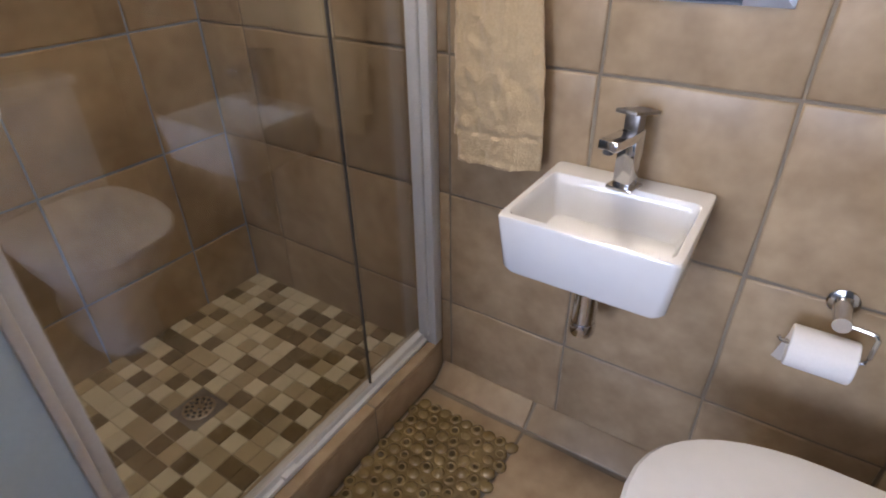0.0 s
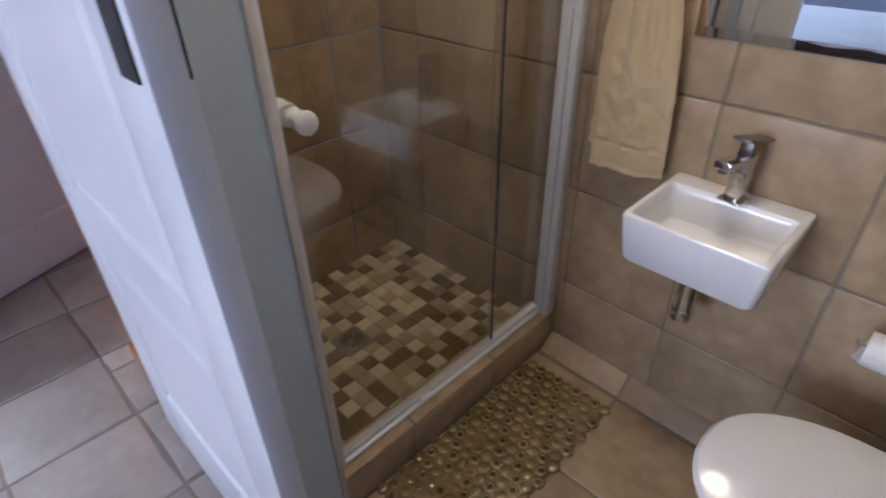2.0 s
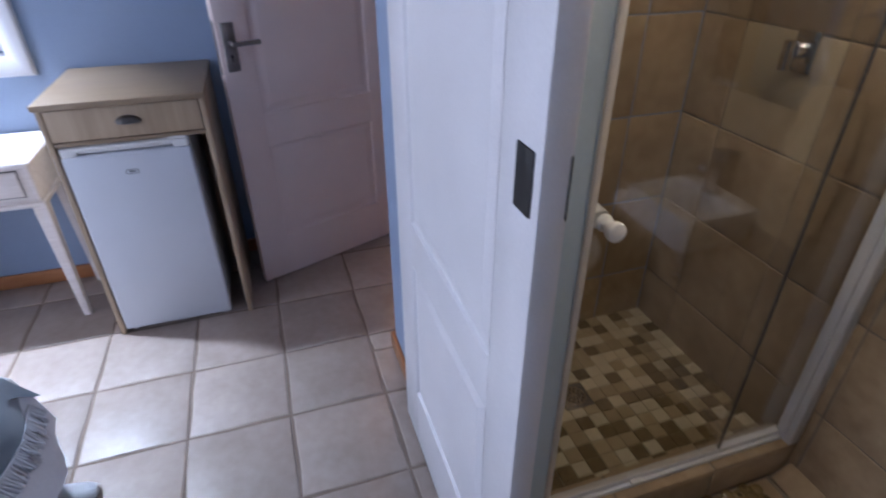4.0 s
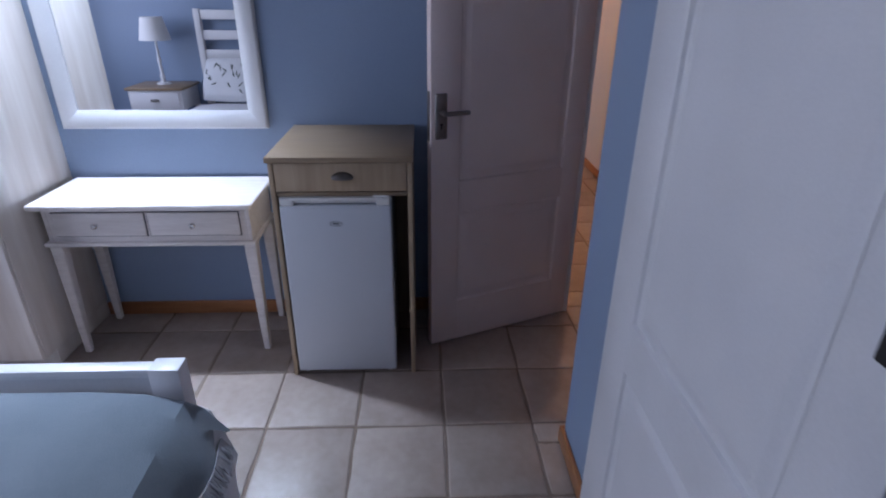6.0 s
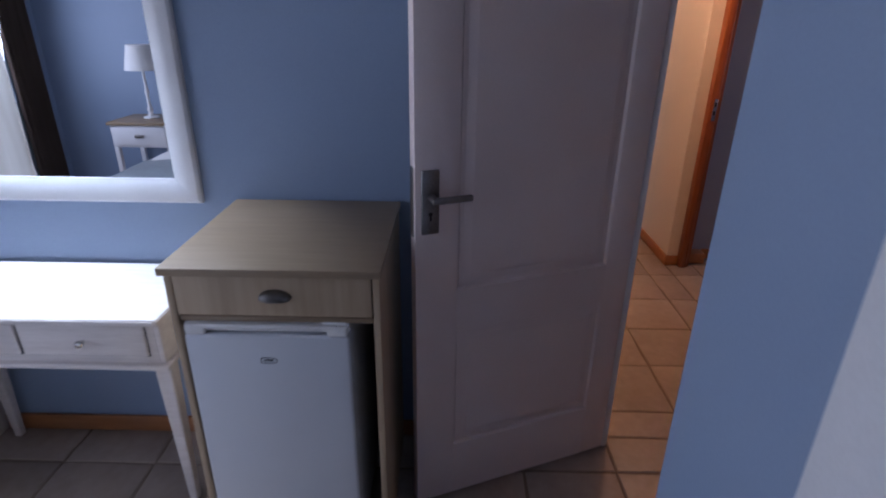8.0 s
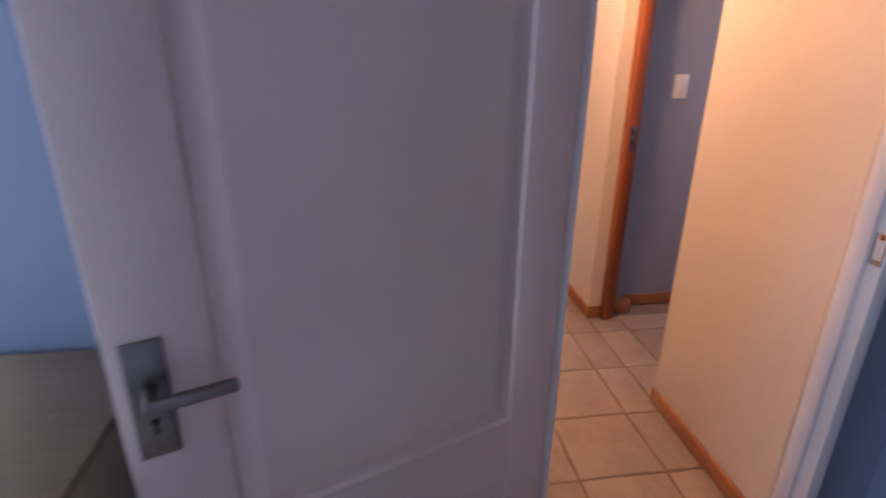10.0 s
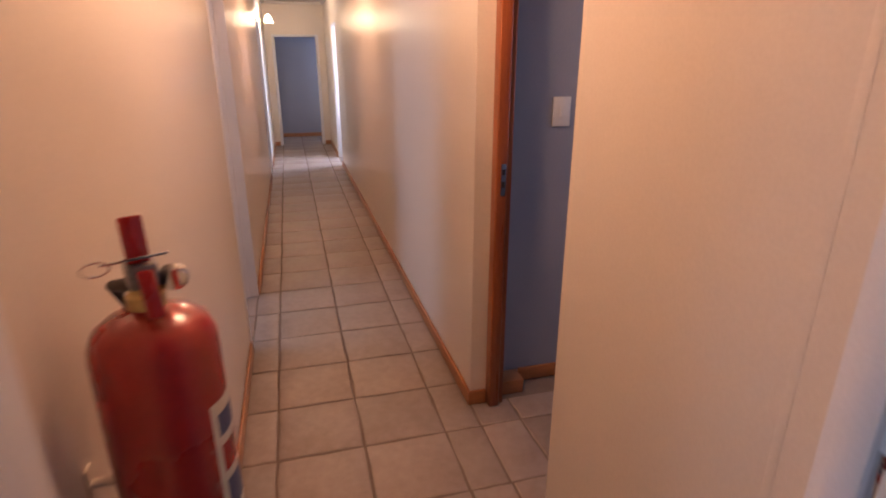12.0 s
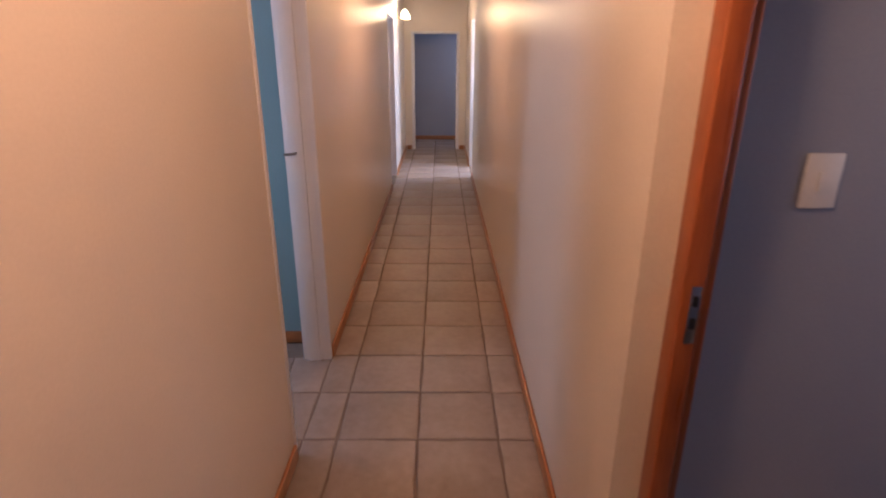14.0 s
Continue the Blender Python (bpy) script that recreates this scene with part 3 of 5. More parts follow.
# ---- bathroom ----
def shower_enclosure():
    t = thing("shower_enclosure", (1.405, 0.7, 0.135), "glass shower screen with white aluminium frame on a tiled kerb", "shower screen")
    x0, x1 = 1.374, 1.414
    bm = bmesh.new()
    add_box(bm, (x0 + 0.014, 1.112, 0.136), (x1 + 0.026, 1.149, 2.0), 0.004)
    add_box(bm, (x0 + 0.016, 1.100, 0.17), (x1 + 0.006, 1.113, 2.0), 0.003)
    part("wall_channel", bm, ALUMINIUM, t)
    part("wall_channel", box((x0 - 0.006, 0.262, 0.136), (x1 - 0.001, 0.296, 2.0), 0.004), ALUMINIUM, t)
    bm = bmesh.new()
    add_box(bm, (x0 + 0.001, 0.296, 0.136), (x1 - 0.002, 1.112, 0.150), 0.003)
    add_box(bm, (x0 + 0.006, 0.296, 0.149), (x1 - 0.012, 1.112, 0.170), 0.003)
    part("bottom_rail", bm, ALUMINIUM, t)
    part("top_rail", box((x0 - 0.004, 0.296, 1.96), (x1 + 0.010, 1.108, 2.0), 0.004), ALUMINIUM, t)
    pane = part("fixed_pane", box((1.380, 0.8735, 0.170), (1.386, 1.105, 1.965)), SHOWER_GLASS, t, soft=False)
    door = part("glass_door", box((1.396, 0.30, 0.172), (1.402, 0.868, 1.965)), SHOWER_GLASS, t, soft=False)
    for p in (pane, door):
        p.visible_shadow = False
    part("edge_seal", box((1.3945, 0.8695, 0.172), (1.4030, 0.8725, 1.965), 0.001), DARK, t, "dark rubber edge seal")
    bm = lathe([(0.006, 0), (0.019, 0.0), (0.021, 0.004), (0.021, 0.012), (0.014, 0.018), (0.0125, 0.024), (0.015, 0.033), (0.0225, 0.042), (0.0245, 0.052), (0.023, 0.060), (0.016, 0.064), (0.004, 0.065)],
               (0, 0, 0), 28, Matrix.Translation((1.4025, 0.320, 1.047)) @ pose(0, 0, 0, 0, 90, 0) @ Matrix.Scale(0.84, 4))
    part("knob", bm, PLASTIC, door, "white plastic knob")
    bm = lathe([(0.006, 0), (0.019, 0.0), (0.021, 0.004), (0.021, 0.012), (0.014, 0.018), (0.0225, 0.032), (0.016, 0.040), (0.004, 0.041)],
               (0, 0, 0), 28, Matrix.Translation((1.3955, 0.320, 1.047)) @ pose(0, 0, 0, 0, -90, 0))
    part("knob", bm, PLASTIC, door, "white plastic knob")
    part("guide_block", box((1.392, 0.56, 0.1505), (1.416, 0.60, 0.160), 0.003), PLASTIC, t)


def hand_basin():
    t = thing("hand_basin", (1.895, 1.0, 0.67), "small white rectangular ceramic hand basin hung on the tiled wall", "basin")
    x0, x1, y0, y1, z0, z1 = 1.741, 2.048, 0.870, 1.149, 0.647, 0.765
    bm = bmesh.new()

    def ring(a, b, c, d, z, r, n=5):
        out = []
        for cx, cy, start in ((b - r, d - r, 0), (a + r, d - r, 90), (a + r, c + r, 180), (b - r, c + r, 270)):
            for k in range(n + 1):
                w = radians(start + 90 * k / n)
                out.append(bm.verts.new((cx + r * math.cos(w), cy + r * math.sin(w), z)))
        return out
    sections = [(0.030, 0.0, z0 + 0.002, 0.02), (0.014, 0.0, z0, 0.02), (0.008, 0.0, z0 + 0.010, 0.02), (0.0, 0.0, z1 - 0.006, 0.012), (0.002, 0.002, z1 - 0.0015, 0.012), (0.006, 0.006, z1, 0.012)]
    rings = [ring(x0 + i, x1 - i, y0 + i, y1 - j, z, r) for i, j, z, r in sections]
    bowl = [(0.014, 0.062, z1, 0.014), (0.017, 0.065, z1 - 0.004, 0.014), (0.020, 0.068, z1 - 0.020, 0.016), (0.026, 0.074, z1 - 0.064, 0.02), (0.036, 0.084, z1 - 0.078, 0.02), (0.10, 0.13, z1 - 0.082, 0.02)]
    rings += [ring(x0 + i, x1 - i, y0 + i, y1 - j, z, r) for i, j, z, r in bowl]
    for a, b in zip(rings, rings[1:]):
        for k in range(len(a)):
            bm.faces.new((a[k], a[(k + 1) % len(a)], b[(k + 1) % len(b)], b[k]))
    bm.faces.new(rings[0])
    bm.faces.new(rings[-1])
    part("bowl", bm, CERAMIC, t)
    pipe = part("waste_pipe", rod((1.872, 1.03, 0.462), (1.872, 1.03, 0.669), 0.0245, n=24), CHROME, t, "chrome waste pipe")
    part("collar", lathe([(0.0245, 0), (0.029, 0.001), (0.029, 0.012), (0.0245, 0.014)], (1.872, 1.03, 0.575), 24), CHROME, pipe)
    part("trap", lathe([(0.010, 0), (0.025, 0.0), (0.027, 0.006), (0.027, 0.028), (0.0255, 0.032)], (1.872, 1.03, 0.448), 24), CHROME, pipe)


def basin_tap():
    t = thing("tap", (1.893, 1.088, 0.765), "square chrome basin mixer tap with a flat lever", "tap")
    m = Matrix.Translation((1.893, 1.088, 0.765)) @ pose(0, 0, 0, 0, 0, -10) @ Matrix.Diagonal((1, 1, 0.95, 1))
    part("base_plate", box((-0.025, -0.025, 0), (0.025, 0.025, 0.007), 0.002, m=m), CHROME, t)
    part("body", box((-0.017, -0.017, 0.006), (0.017, 0.017, 0.118), 0.003, m=m), CHROME, t)
    spout = part("spout", box((-0.018, -0.098, 0.098), (0.018, -0.012, 0.117), 0.003, m=m @ pose(0, 0, 0, -3, 0, 0)), CHROME, t)
    part("nozzle", rod((1.878, 1.004, 0.865), (1.878, 1.004, 0.857), 0.009), DARK, spout)
    part("cartridge", box((-0.014, -0.014, 0.116), (0.014, 0.014, 0.150), 0.003, m=m), DARK_CHROME, t)
    # lever darker than the chrome body: its dark reflections are put into the colour
    part("lever", box((-0.020, -0.078, 0.143), (0.020, 0.026, 0.151), 0.003, m=m @ pose(0, 0, 0.0, -13, 0, 0)), DARK_CHROME, t)


def paper_holder():
    t = thing("paper_holder", (2.285, 1.148, 0.63), "chrome toilet roll holder on the tiled wall", "paper holder")
    part("rosette", lathe([(0.004, 0), (0.024, 0), (0.025, 0.004), (0.020, 0.007), (0.004, 0.008)], (0, 0, 0), 24, Matrix.Translation((2.285, 1.149, 0.618)) @ pose(0, 0, 0, 90, 0, 0)), CHROME, t)
    part("post", rod((2.285, 1.145, 0.618), (2.285, 1.070, 0.618), 0.0145, n=24), CHROME, t)
    part("wire", tube([(2.285, 1.078, 0.618), (2.325, 1.074, 0.618), (2.334, 1.072, 0.617), (2.338, 1.070, 0.610), (2.338, 1.070, 0.572), (2.335, 1.070, 0.560), (2.326, 1.070, 0.556), (2.212, 1.070, 0.556), (2.208, 1.070, 0.562)], 0.004), CHROME, t)
    r = thing("toilet_roll", (2.275, 1.07, 0.51), "white toilet paper roll with a loose end hanging on its holder", "toilet roll")
    m = Matrix.Translation((2.225, 1.070, 0.552)) @ pose(0, 0, 0, 0, 90, 0)
    part("paper", lathe([(0.017, 0.001), (0.017, 0.0), (0.0365, 0.0), (0.038, 0.002), (0.038, 0.096), (0.0365, 0.098), (0.019, 0.1), (0.019, 0.099)], (0, 0, 0), 40, m), PAPER, r)
    part("core", lathe([(0.0150, 0.002), (0.0168, 0.002), (0.0168, 0.098), (0.0150, 0.098)], (0, 0, 0), 24, m), CREAM_TRIM, r, "brown card core")
    bm = bmesh.new()
    cols = []
    for k in range(9):
        w, y = k / 8, 1.1115 + 0.006 * (k / 8) ** 2
        cols.append([bm.verts.new((2.226 - 0.014 * w + 0.086 * i / 6, y - 0.002 * math.sin(i * 1.3) * w, 0.552 - 0.072 * w - 0.004 * w * math.sin(i * 2.0))) for i in range(7)])
    for a, b in zip(cols, cols[1:]):
        for i in range(6):
            bm.faces.new((a[i], a[i + 1], b[i + 1], b[i]))
    bmesh.ops.solidify(bm, geom=bm.faces[:], thickness=0.0012)
    part("loose_sheet", bm, PAPER, r)


def toilet():
    t = thing("toilet", (2.40, 0.745, 0), "white ceramic toilet with its lid closed", "toilet")

    def outline(bm, cx, half, back, w, z, n=40, cy=0.735):
        out = []
        for i in range(n):
            a = 2 * math.pi * i / n
            c, s = math.cos(a), math.sin(a)
            x = cx - half * c if c > 0 else cx + back * abs(c) ** 0.45
            out.append(bm.verts.new((x, cy + w * (abs(s) ** 0.85 if c > 0 else abs(s) ** 0.5) * (1 if s > 0 else -1), z)))
        return out

    def loft(sections):
        bm = bmesh.new()
        rings = [outline(bm, *s) for s in sections]
        for a, b in zip(rings, rings[1:]):
            for i in range(len(a)):
                bm.faces.new((a[i], a[(i + 1) % len(a)], b[(i + 1) % len(a)], b[i]))
        bm.faces.new(rings[0])
        bm.faces.new(rings[-1])
        return bm
    part("lid", loft([(2.325, 0.254, 0.23, 0.194, 0.419), (2.325, 0.264, 0.235, 0.203, 0.423), (2.325, 0.265, 0.235, 0.204, 0.430), (2.325, 0.258, 0.23, 0.197, 0.439), (2.325, 0.21, 0.19, 0.15, 0.447), (2.325, 0.11, 0.10, 0.075, 0.450)]), CERAMIC, t)
    part("seat", loft([(2.325, 0.248, 0.23, 0.188, 0.400), (2.325, 0.257, 0.23, 0.198, 0.404), (2.325, 0.259, 0.23, 0.199, 0.412), (2.325, 0.252, 0.23, 0.194, 0.417)]), CERAMIC, t)
    part("bowl", loft([(2.40, 0.17, 0.24, 0.11, 0.0), (2.40, 0.165, 0.24, 0.105, 0.05), (2.38, 0.17, 0.26, 0.11, 0.17), (2.33, 0.21, 0.26, 0.155, 0.29), (2.31, 0.225, 0.27, 0.178, 0.36), (2.31, 0.228, 0.27, 0.180, 0.398)]), CERAMIC, t)
    part("cistern", box((2.575, 0.555, 0.39), (2.755, 0.935, 0.76), 0.02, 3), CERAMIC, t)
    part("cistern_lid", box((2.565, 0.545, 0.76), (2.756, 0.945, 0.79), 0.01, 3), CERAMIC, t)
    part("flush_button", lathe([(0.004, 0), (0.022, 0), (0.022, 0.006), (0.004, 0.008)], (2.66, 0.745, 0.79), 24), CHROME, t)


def wall_mirror_bath():
    t = thing("bathroom_mirror", (1.89, 1.147, 1.09), "frameless mirror on the tiled bathroom wall", "mirror")
    bm = bmesh.new()
    a, b, c, d = 1.703, 2.079, 1.077, 1.69
    rings = [[bm.verts.new(v) for v in ((a + i, y, c + i), (b - i, y, c + i), (b - i, y, d - i), (a + i, y, d - i))] for i, y in ((0, 1.1495), (0, 1.1465), (0.022, 1.1445))]
    for r, s in zip(rings, rings[1:]):
        for i in range(4):
            bm.faces.new((r[i], r[(i + 1) % 4], s[(i + 1) % 4], s[i]))
    bm.faces.new(rings[0])
    bm.faces.new(rings[-1])
    part("mirror_glass", bm, MIRROR, t, soft=False)


def towel_and_ring():
    t = thing("towel_ring", (1.585, 1.149, 1.24), "chrome towel ring on the tiled wall", "towel ring")
    part("rosette", lathe([(0.004, 0), (0.024, 0), (0.025, 0.005), (0.014, 0.010), (0.010, 0.045), (0.004, 0.046)], (0, 0, 0), 24, Matrix.Translation((1.585, 1.149, 1.352)) @ pose(0, 0, 0, 90, 0, 0)), CHROME, t)
    pts = [(1.585 + 0.096 * math.sin(radians(a)), 1.112, 1.257 + 0.090 * math.cos(radians(a))) for a in range(0, 361, 12)]
    part("ring", tube(pts, 0.0045), CHROME, t)
    w = thing("towel", (1.62, 1.10, 0.74), "beige terry towel with a woven hem band on a chrome ring", "towel")

    def layer(name, shift, y_base, top, drop, grow, seed):
        """A hanging cloth layer: gathered at its top, with soft folds, a sunk woven band and a thicker hem."""
        bm = bmesh.new()
        nu, nv = 40, 72
        front, back = [], []
        for j in range(nv + 1):
            v = j / nv
            spread = min(1.0, v * 1.9) ** 0.7
            x0 = 1.528 + shift - 0.013 * spread + 0.003 * math.sin(v * 7 + seed)
            x1 = 1.672 + shift + (0.036 + grow) * spread + 0.004 * v + 0.002 * math.sin(v * 9)
            from_hem = (1 - v) * drop
            band = 0.0022 if 0.064 < from_hem < 0.076 else 0.0
            hem = 0.0022 if from_hem < 0.008 else 0.0
            rf, rb = [], []
            for i in range(nu + 1):
                u = i / nu
                gather = (1 - spread) * 0.006 * math.sin(u * 26 + seed)
                fold = 0.007 * math.sin(u * 5.2 + v * 1.2 + seed) + 0.004 * math.sin(u * 11 - v * 2.6)
                crease = 0.009 * noise.noise(Vector((u * 5 + v * 3, v * 11 - u * 4, seed))) * max(0.0, math.sin(v * 3.0)) + 0.0035 * noise.noise(Vector((u * 17, v * 34, seed + 4)))
                edge = max(0.0, 1 - (2 * u - 1) ** 6) ** 0.5
                thick = 0.005 + 0.014 * edge + hem * 2 - band
                x = x0 + (x1 - x0) * u
                z = top - drop * v + 0.014 * (u - 0.5) * v + 0.003 * noise.noise(Vector((u * 5, seed, 3))) * v + (0.014 * (1 - (2 * u - 1) ** 2) - 0.008 if j < 2 else 0)
                y = y_base + (fold + crease) * (0.45 + 0.55 * v) + gather
                rf.append(bm.verts.new((x, y - thick / 2 + band, z)))
                rb.append(bm.verts.new((x, min(y + thick / 2, 1.144), z)))
            front.append(rf)
            back.append(rb)
        for j in range(nv):
            for i in range(nu):
                bm.faces.new((front[j][i], front[j][i + 1], front[j + 1][i + 1], front[j + 1][i]))
                bm.faces.new((back[j][i], back[j + 1][i], back[j + 1][i + 1], back[j][i + 1]))
            for i in (0, nu):
                bm.faces.new((front[j][i], back[j][i], back[j + 1][i], front[j + 1][i]))
        for j in (0, nv):
            for i in range(nu):
                bm.faces.new((front[j][i], front[j][i + 1], back[j][i + 1], back[j][i]))
        ob = part(name, bm, TOWEL, w)
        for p in ob.data.polygons:
            p.use_smooth = True
    layer("front_layer", 0.004, 1.098, 1.172, 0.428, 0.0, 0.8)
    layer("back_layer", -0.012, 1.124, 1.168, 0.372, -0.012, 2.6)


def shower_fittings():
    t = thing("shower_mixer", (1.03, 1.149, 1.24), "chrome shower mixer on the tiled wall", "shower mixer")
    part("plate", box((0.995, 1.138, 1.175), (1.065, 1.149, 1.285), 0.004), CHROME, t)
    part("body", rod((1.03, 1.139, 1.235), (1.03, 1.098, 1.235), 0.021, n=24), CHROME, t)
    part("lever", box((1.018, 1.072, 1.185), (1.042, 1.098, 1.262), 0.004, m=None), CHROME, t)
    d = thing("floor_drain", (1.0, 0.62, 0.073), "round steel shower drain in the mosaic floor", "drain")
    part("plate", box((0.945, 0.565, 0.066), (1.055, 0.675, 0.0745), 0.003), DARK_CHROME, d)
    part("grate", lathe([(0.004, 0), (0.042, 0), (0.043, 0.002), (0.038, 0.004), (0.004, 0.0035)], (1.0, 0.62, 0.0745), 32), CHROME, d)
    for ring_r, count in ((0.032, 12), (0.019, 8)):
        for k in range(count):
            a = 2 * math.pi * (k + 0.5 * (count == 8)) / count
            part("slot", rod((1.0 + ring_r * math.cos(a), 0.62 + ring_r * math.sin(a), 0.0776), (1.0 + ring_r * math.cos(a), 0.62 + ring_r * math.sin(a), 0.0792), 0.0048, n=10), BLACK, d)
    part("screw", rod((1.0, 0.62, 0.077), (1.0, 0.62, 0.0805), 0.006, n=12), CHROME, d)


shower_enclosure()
hand_basin()
basin_tap()
paper_holder()
toilet()
wall_mirror_bath()
towel_and_ring()
shower_fittings()


# ---- bedroom ----
def desk():
    t = thing("desk", (-0.34, -1.6, 0), "white-washed wooden desk with two drawers and tapered legs", "desk")
    y0, y1, x0, x1 = -2.055, -1.138, -0.525, -0.126
    bm = bmesh.new()
    low = [(x0, y0), (x0, y1), (x1 - 0.008, y1), (x1, y1 - 0.008), (x1, y0 + 0.008), (x1 - 0.008, y0)]
    a, b = [bm.verts.new((x, y, 0.734)) for x, y in low], [bm.verts.new((x, y, 0.756)) for x, y in low]
    for i in range(6):
        bm.faces.new((a[i], a[(i + 1) % 6], b[(i + 1) % 6], b[i]))
    bm.faces.new(a)
    bm.faces.new(b)
    bmesh.ops.bevel(bm, geom=bm.edges[:], offset=0.004, segments=2, affect="EDGES")
    part("top", bm, LIMED, t)
    bm = bmesh.new()
    add_box(bm, (-0.508, y0 + 0.028, 0.575), (-0.180, y0 + 0.046, 0.734), 0.002)
    add_box(bm, (-0.508, y1 - 0.046, 0.575), (-0.180, y1 - 0.028, 0.734), 0.002)
    add_box(bm, (-0.508, y0 + 0.046, 0.575), (-0.492, y1 - 0.046, 0.734), 0.002)
    add_box(bm, (-0.196, y0 + 0.046, 0.575), (-0.180, y1 - 0.046, 0.734), 0.002)
    part("apron", bm, LIMED, t)
    bm = bmesh.new()
    add_box(bm, (-0.515, y0 + 0.012, 0.558), (-0.160, y1 - 0.012, 0.575), 0.005, 3)
    part("moulding", bm, LIMED, t)
    for a, b, k in ((-1.985, -1.608, -1.808), (-1.592, -1.212, -1.403)):
        d = part("drawer", box((-0.190, a, 0.604), (-0.171, b, 0.708), 0.003), LIMED, t)
        # dark sheet showing 4 mm round the drawer, painting the shade of its gap
        part("drawer_edge", box((-0.181, a - 0.004, 0.600), (-0.1785, b + 0.004, 0.712)), DARK, d)
        bm = lathe([(0.003, 0), (0.006, 0), (0.005, 0.008), (0.0115, 0.014), (0.013, 0.021), (0.009, 0.027), (0.003, 0.028)], (0, 0, 0), 16, Matrix.Translation((-0.171, k, 0.655)) @ pose(0, 0, 0, 0, 90, 0))
        part("knob", bm, CHROME, d, "small faceted glass-and-chrome knob")
    for lx, ly, sx, sy in ((-0.205, y0 + 0.045, 1, -1), (-0.205, y1 - 0.045, 1, 1), (-0.482, y0 + 0.045, -1, -1), (-0.482, y1 - 0.045, -1, 1)):
        bm = bmesh.new()
        top = [bm.verts.new((lx + dx * 0.026, ly + dy * 0.026, 0.560)) for dx, dy in ((-1, -1), (1, -1), (1, 1), (-1, 1))]
        cx, cy = lx + sx * 0.008, ly + sy * 0.006
        bot = [bm.verts.new((cx + dx * 0.014, cy + dy * 0.014, 0.0)) for dx, dy in ((-1, -1), (1, -1), (1, 1), (-1, 1))]
        for i in range(4):
            bm.faces.new((top[i], top[(i + 1) % 4], bot[(i + 1) % 4], bot[i]))
        bm.faces.new(top)
        bm.faces.new(bot)
        bmesh.ops.bevel(bm, geom=bm.edges[:], offset=0.003, segments=2, affect="EDGES")
        part("leg", bm, LIMED, t)


def bedroom_mirror():
    t = thing("wall_mirror", (-0.53, -1.59, 0.985), "large mirror in a wide white frame on the blue wall", "mirror")
    y0, y1, z0, z1, w = -2.050, -1.131, 0.985, 2.02, 0.082
    for name, c in (("bottom", ((y0, z0), (y1, z0), (y1 - w, z0 + w), (y0 + w, z0 + w))), ("top", ((y0, z1), (y1, z1), (y1 - w, z1 - w), (y0 + w, z1 - w))),
                    ("side", ((y0, z0), (y0, z1), (y0 + w, z1 - w), (y0 + w, z0 + w))), ("side", ((y1, z0), (y1, z1), (y1 - w, z1 - w), (y1 - w, z0 + w)))):
        bm = bmesh.new()
        layers = []
        for x, s in ((-0.539, 0.0), (-0.520, 0.0), (-0.512, 0.10), (-0.510, 0.35), (-0.516, 0.78), (-0.522, 0.90), (-0.523, 1.0), (-0.539, 1.0)):
            (ay, az), (by, bz), (cy, cz), (dy, dz) = c
            layers.append([bm.verts.new((x, ay + (dy - ay) * s, az + (dz - az) * s)), bm.verts.new((x, by + (cy - by) * s, bz + (cz - bz) * s))])
        for p, q in zip(layers, layers[1:]):
            bm.faces.new((p[0], p[1], q[1], q[0]))
        bm.faces.new([p[0] for p in layers])
        bm.faces.new([p[1] for p in layers])
        bm.faces.new((layers[0][0], layers[0][1], layers[-1][1], layers[-1][0]))
        part("frame_side", bm, WHITE_PAINT, t, "white moulded frame")
    part("mirror_glass", box((-0.536, y0 + w - 0.006, z0 + w - 0.006), (-0.5285, y1 - w + 0.006, z1 - w + 0.006)), MIRROR, t, soft=False)


def fridge_cabinet():
    t = thing("fridge_cabinet", (-0.2, -0.73, 0), "pale oak cabinet with one drawer over a bar fridge", "cabinet")
    y0, y1 = -1.014, -0.461
    part("top", box((-0.520, y0, 0.980), (0.034, y1, 1.002), 0.003), OAK, t)
    for a in (y0 + 0.006, y1 - 0.024):
        part("side", box((-0.518, a, 0.0), (0.016, a + 0.018, 0.979), 0.002), OAK_TALL, t)
    part("back", box((-0.510, y0 + 0.025, 0.0), (-0.504, y1 - 0.025, 0.979)), OAK_TALL, t)
    part("divider", box((-0.50, y0 + 0.025, 0.842), (0.010, y1 - 0.025, 0.858), 0.002), OAK, t)
    d = part("drawer", box((-0.40, y0 + 0.028, 0.864), (0.018, y1 - 0.028, 0.975), 0.002), OAK_TALL, t)
    bm = bmesh.new()
    rings = []
    for k in range(9):
        a = radians(180 * k / 8)
        rings.append([bm.verts.new((0.018 + 0.024 * math.sin(b) * math.sin(a) ** 0.6 + 0.001, -0.731 - 0.042 * math.cos(a), 0.918 + 0.024 * math.cos(b) * max(math.sin(a), 0.15))) for b in [radians(100 * j / 6) for j in range(7)]])
    for p, q in zip(rings, rings[1:]):
        for j in range(6):
            bm.faces.new((p[j], p[j + 1], q[j + 1], q[j]))
    bmesh.ops.solidify(bm, geom=bm.faces[:], thickness=0.002)
    part("cup_handle", bm, DARK_CHROME, d, "dark metal cup handle")


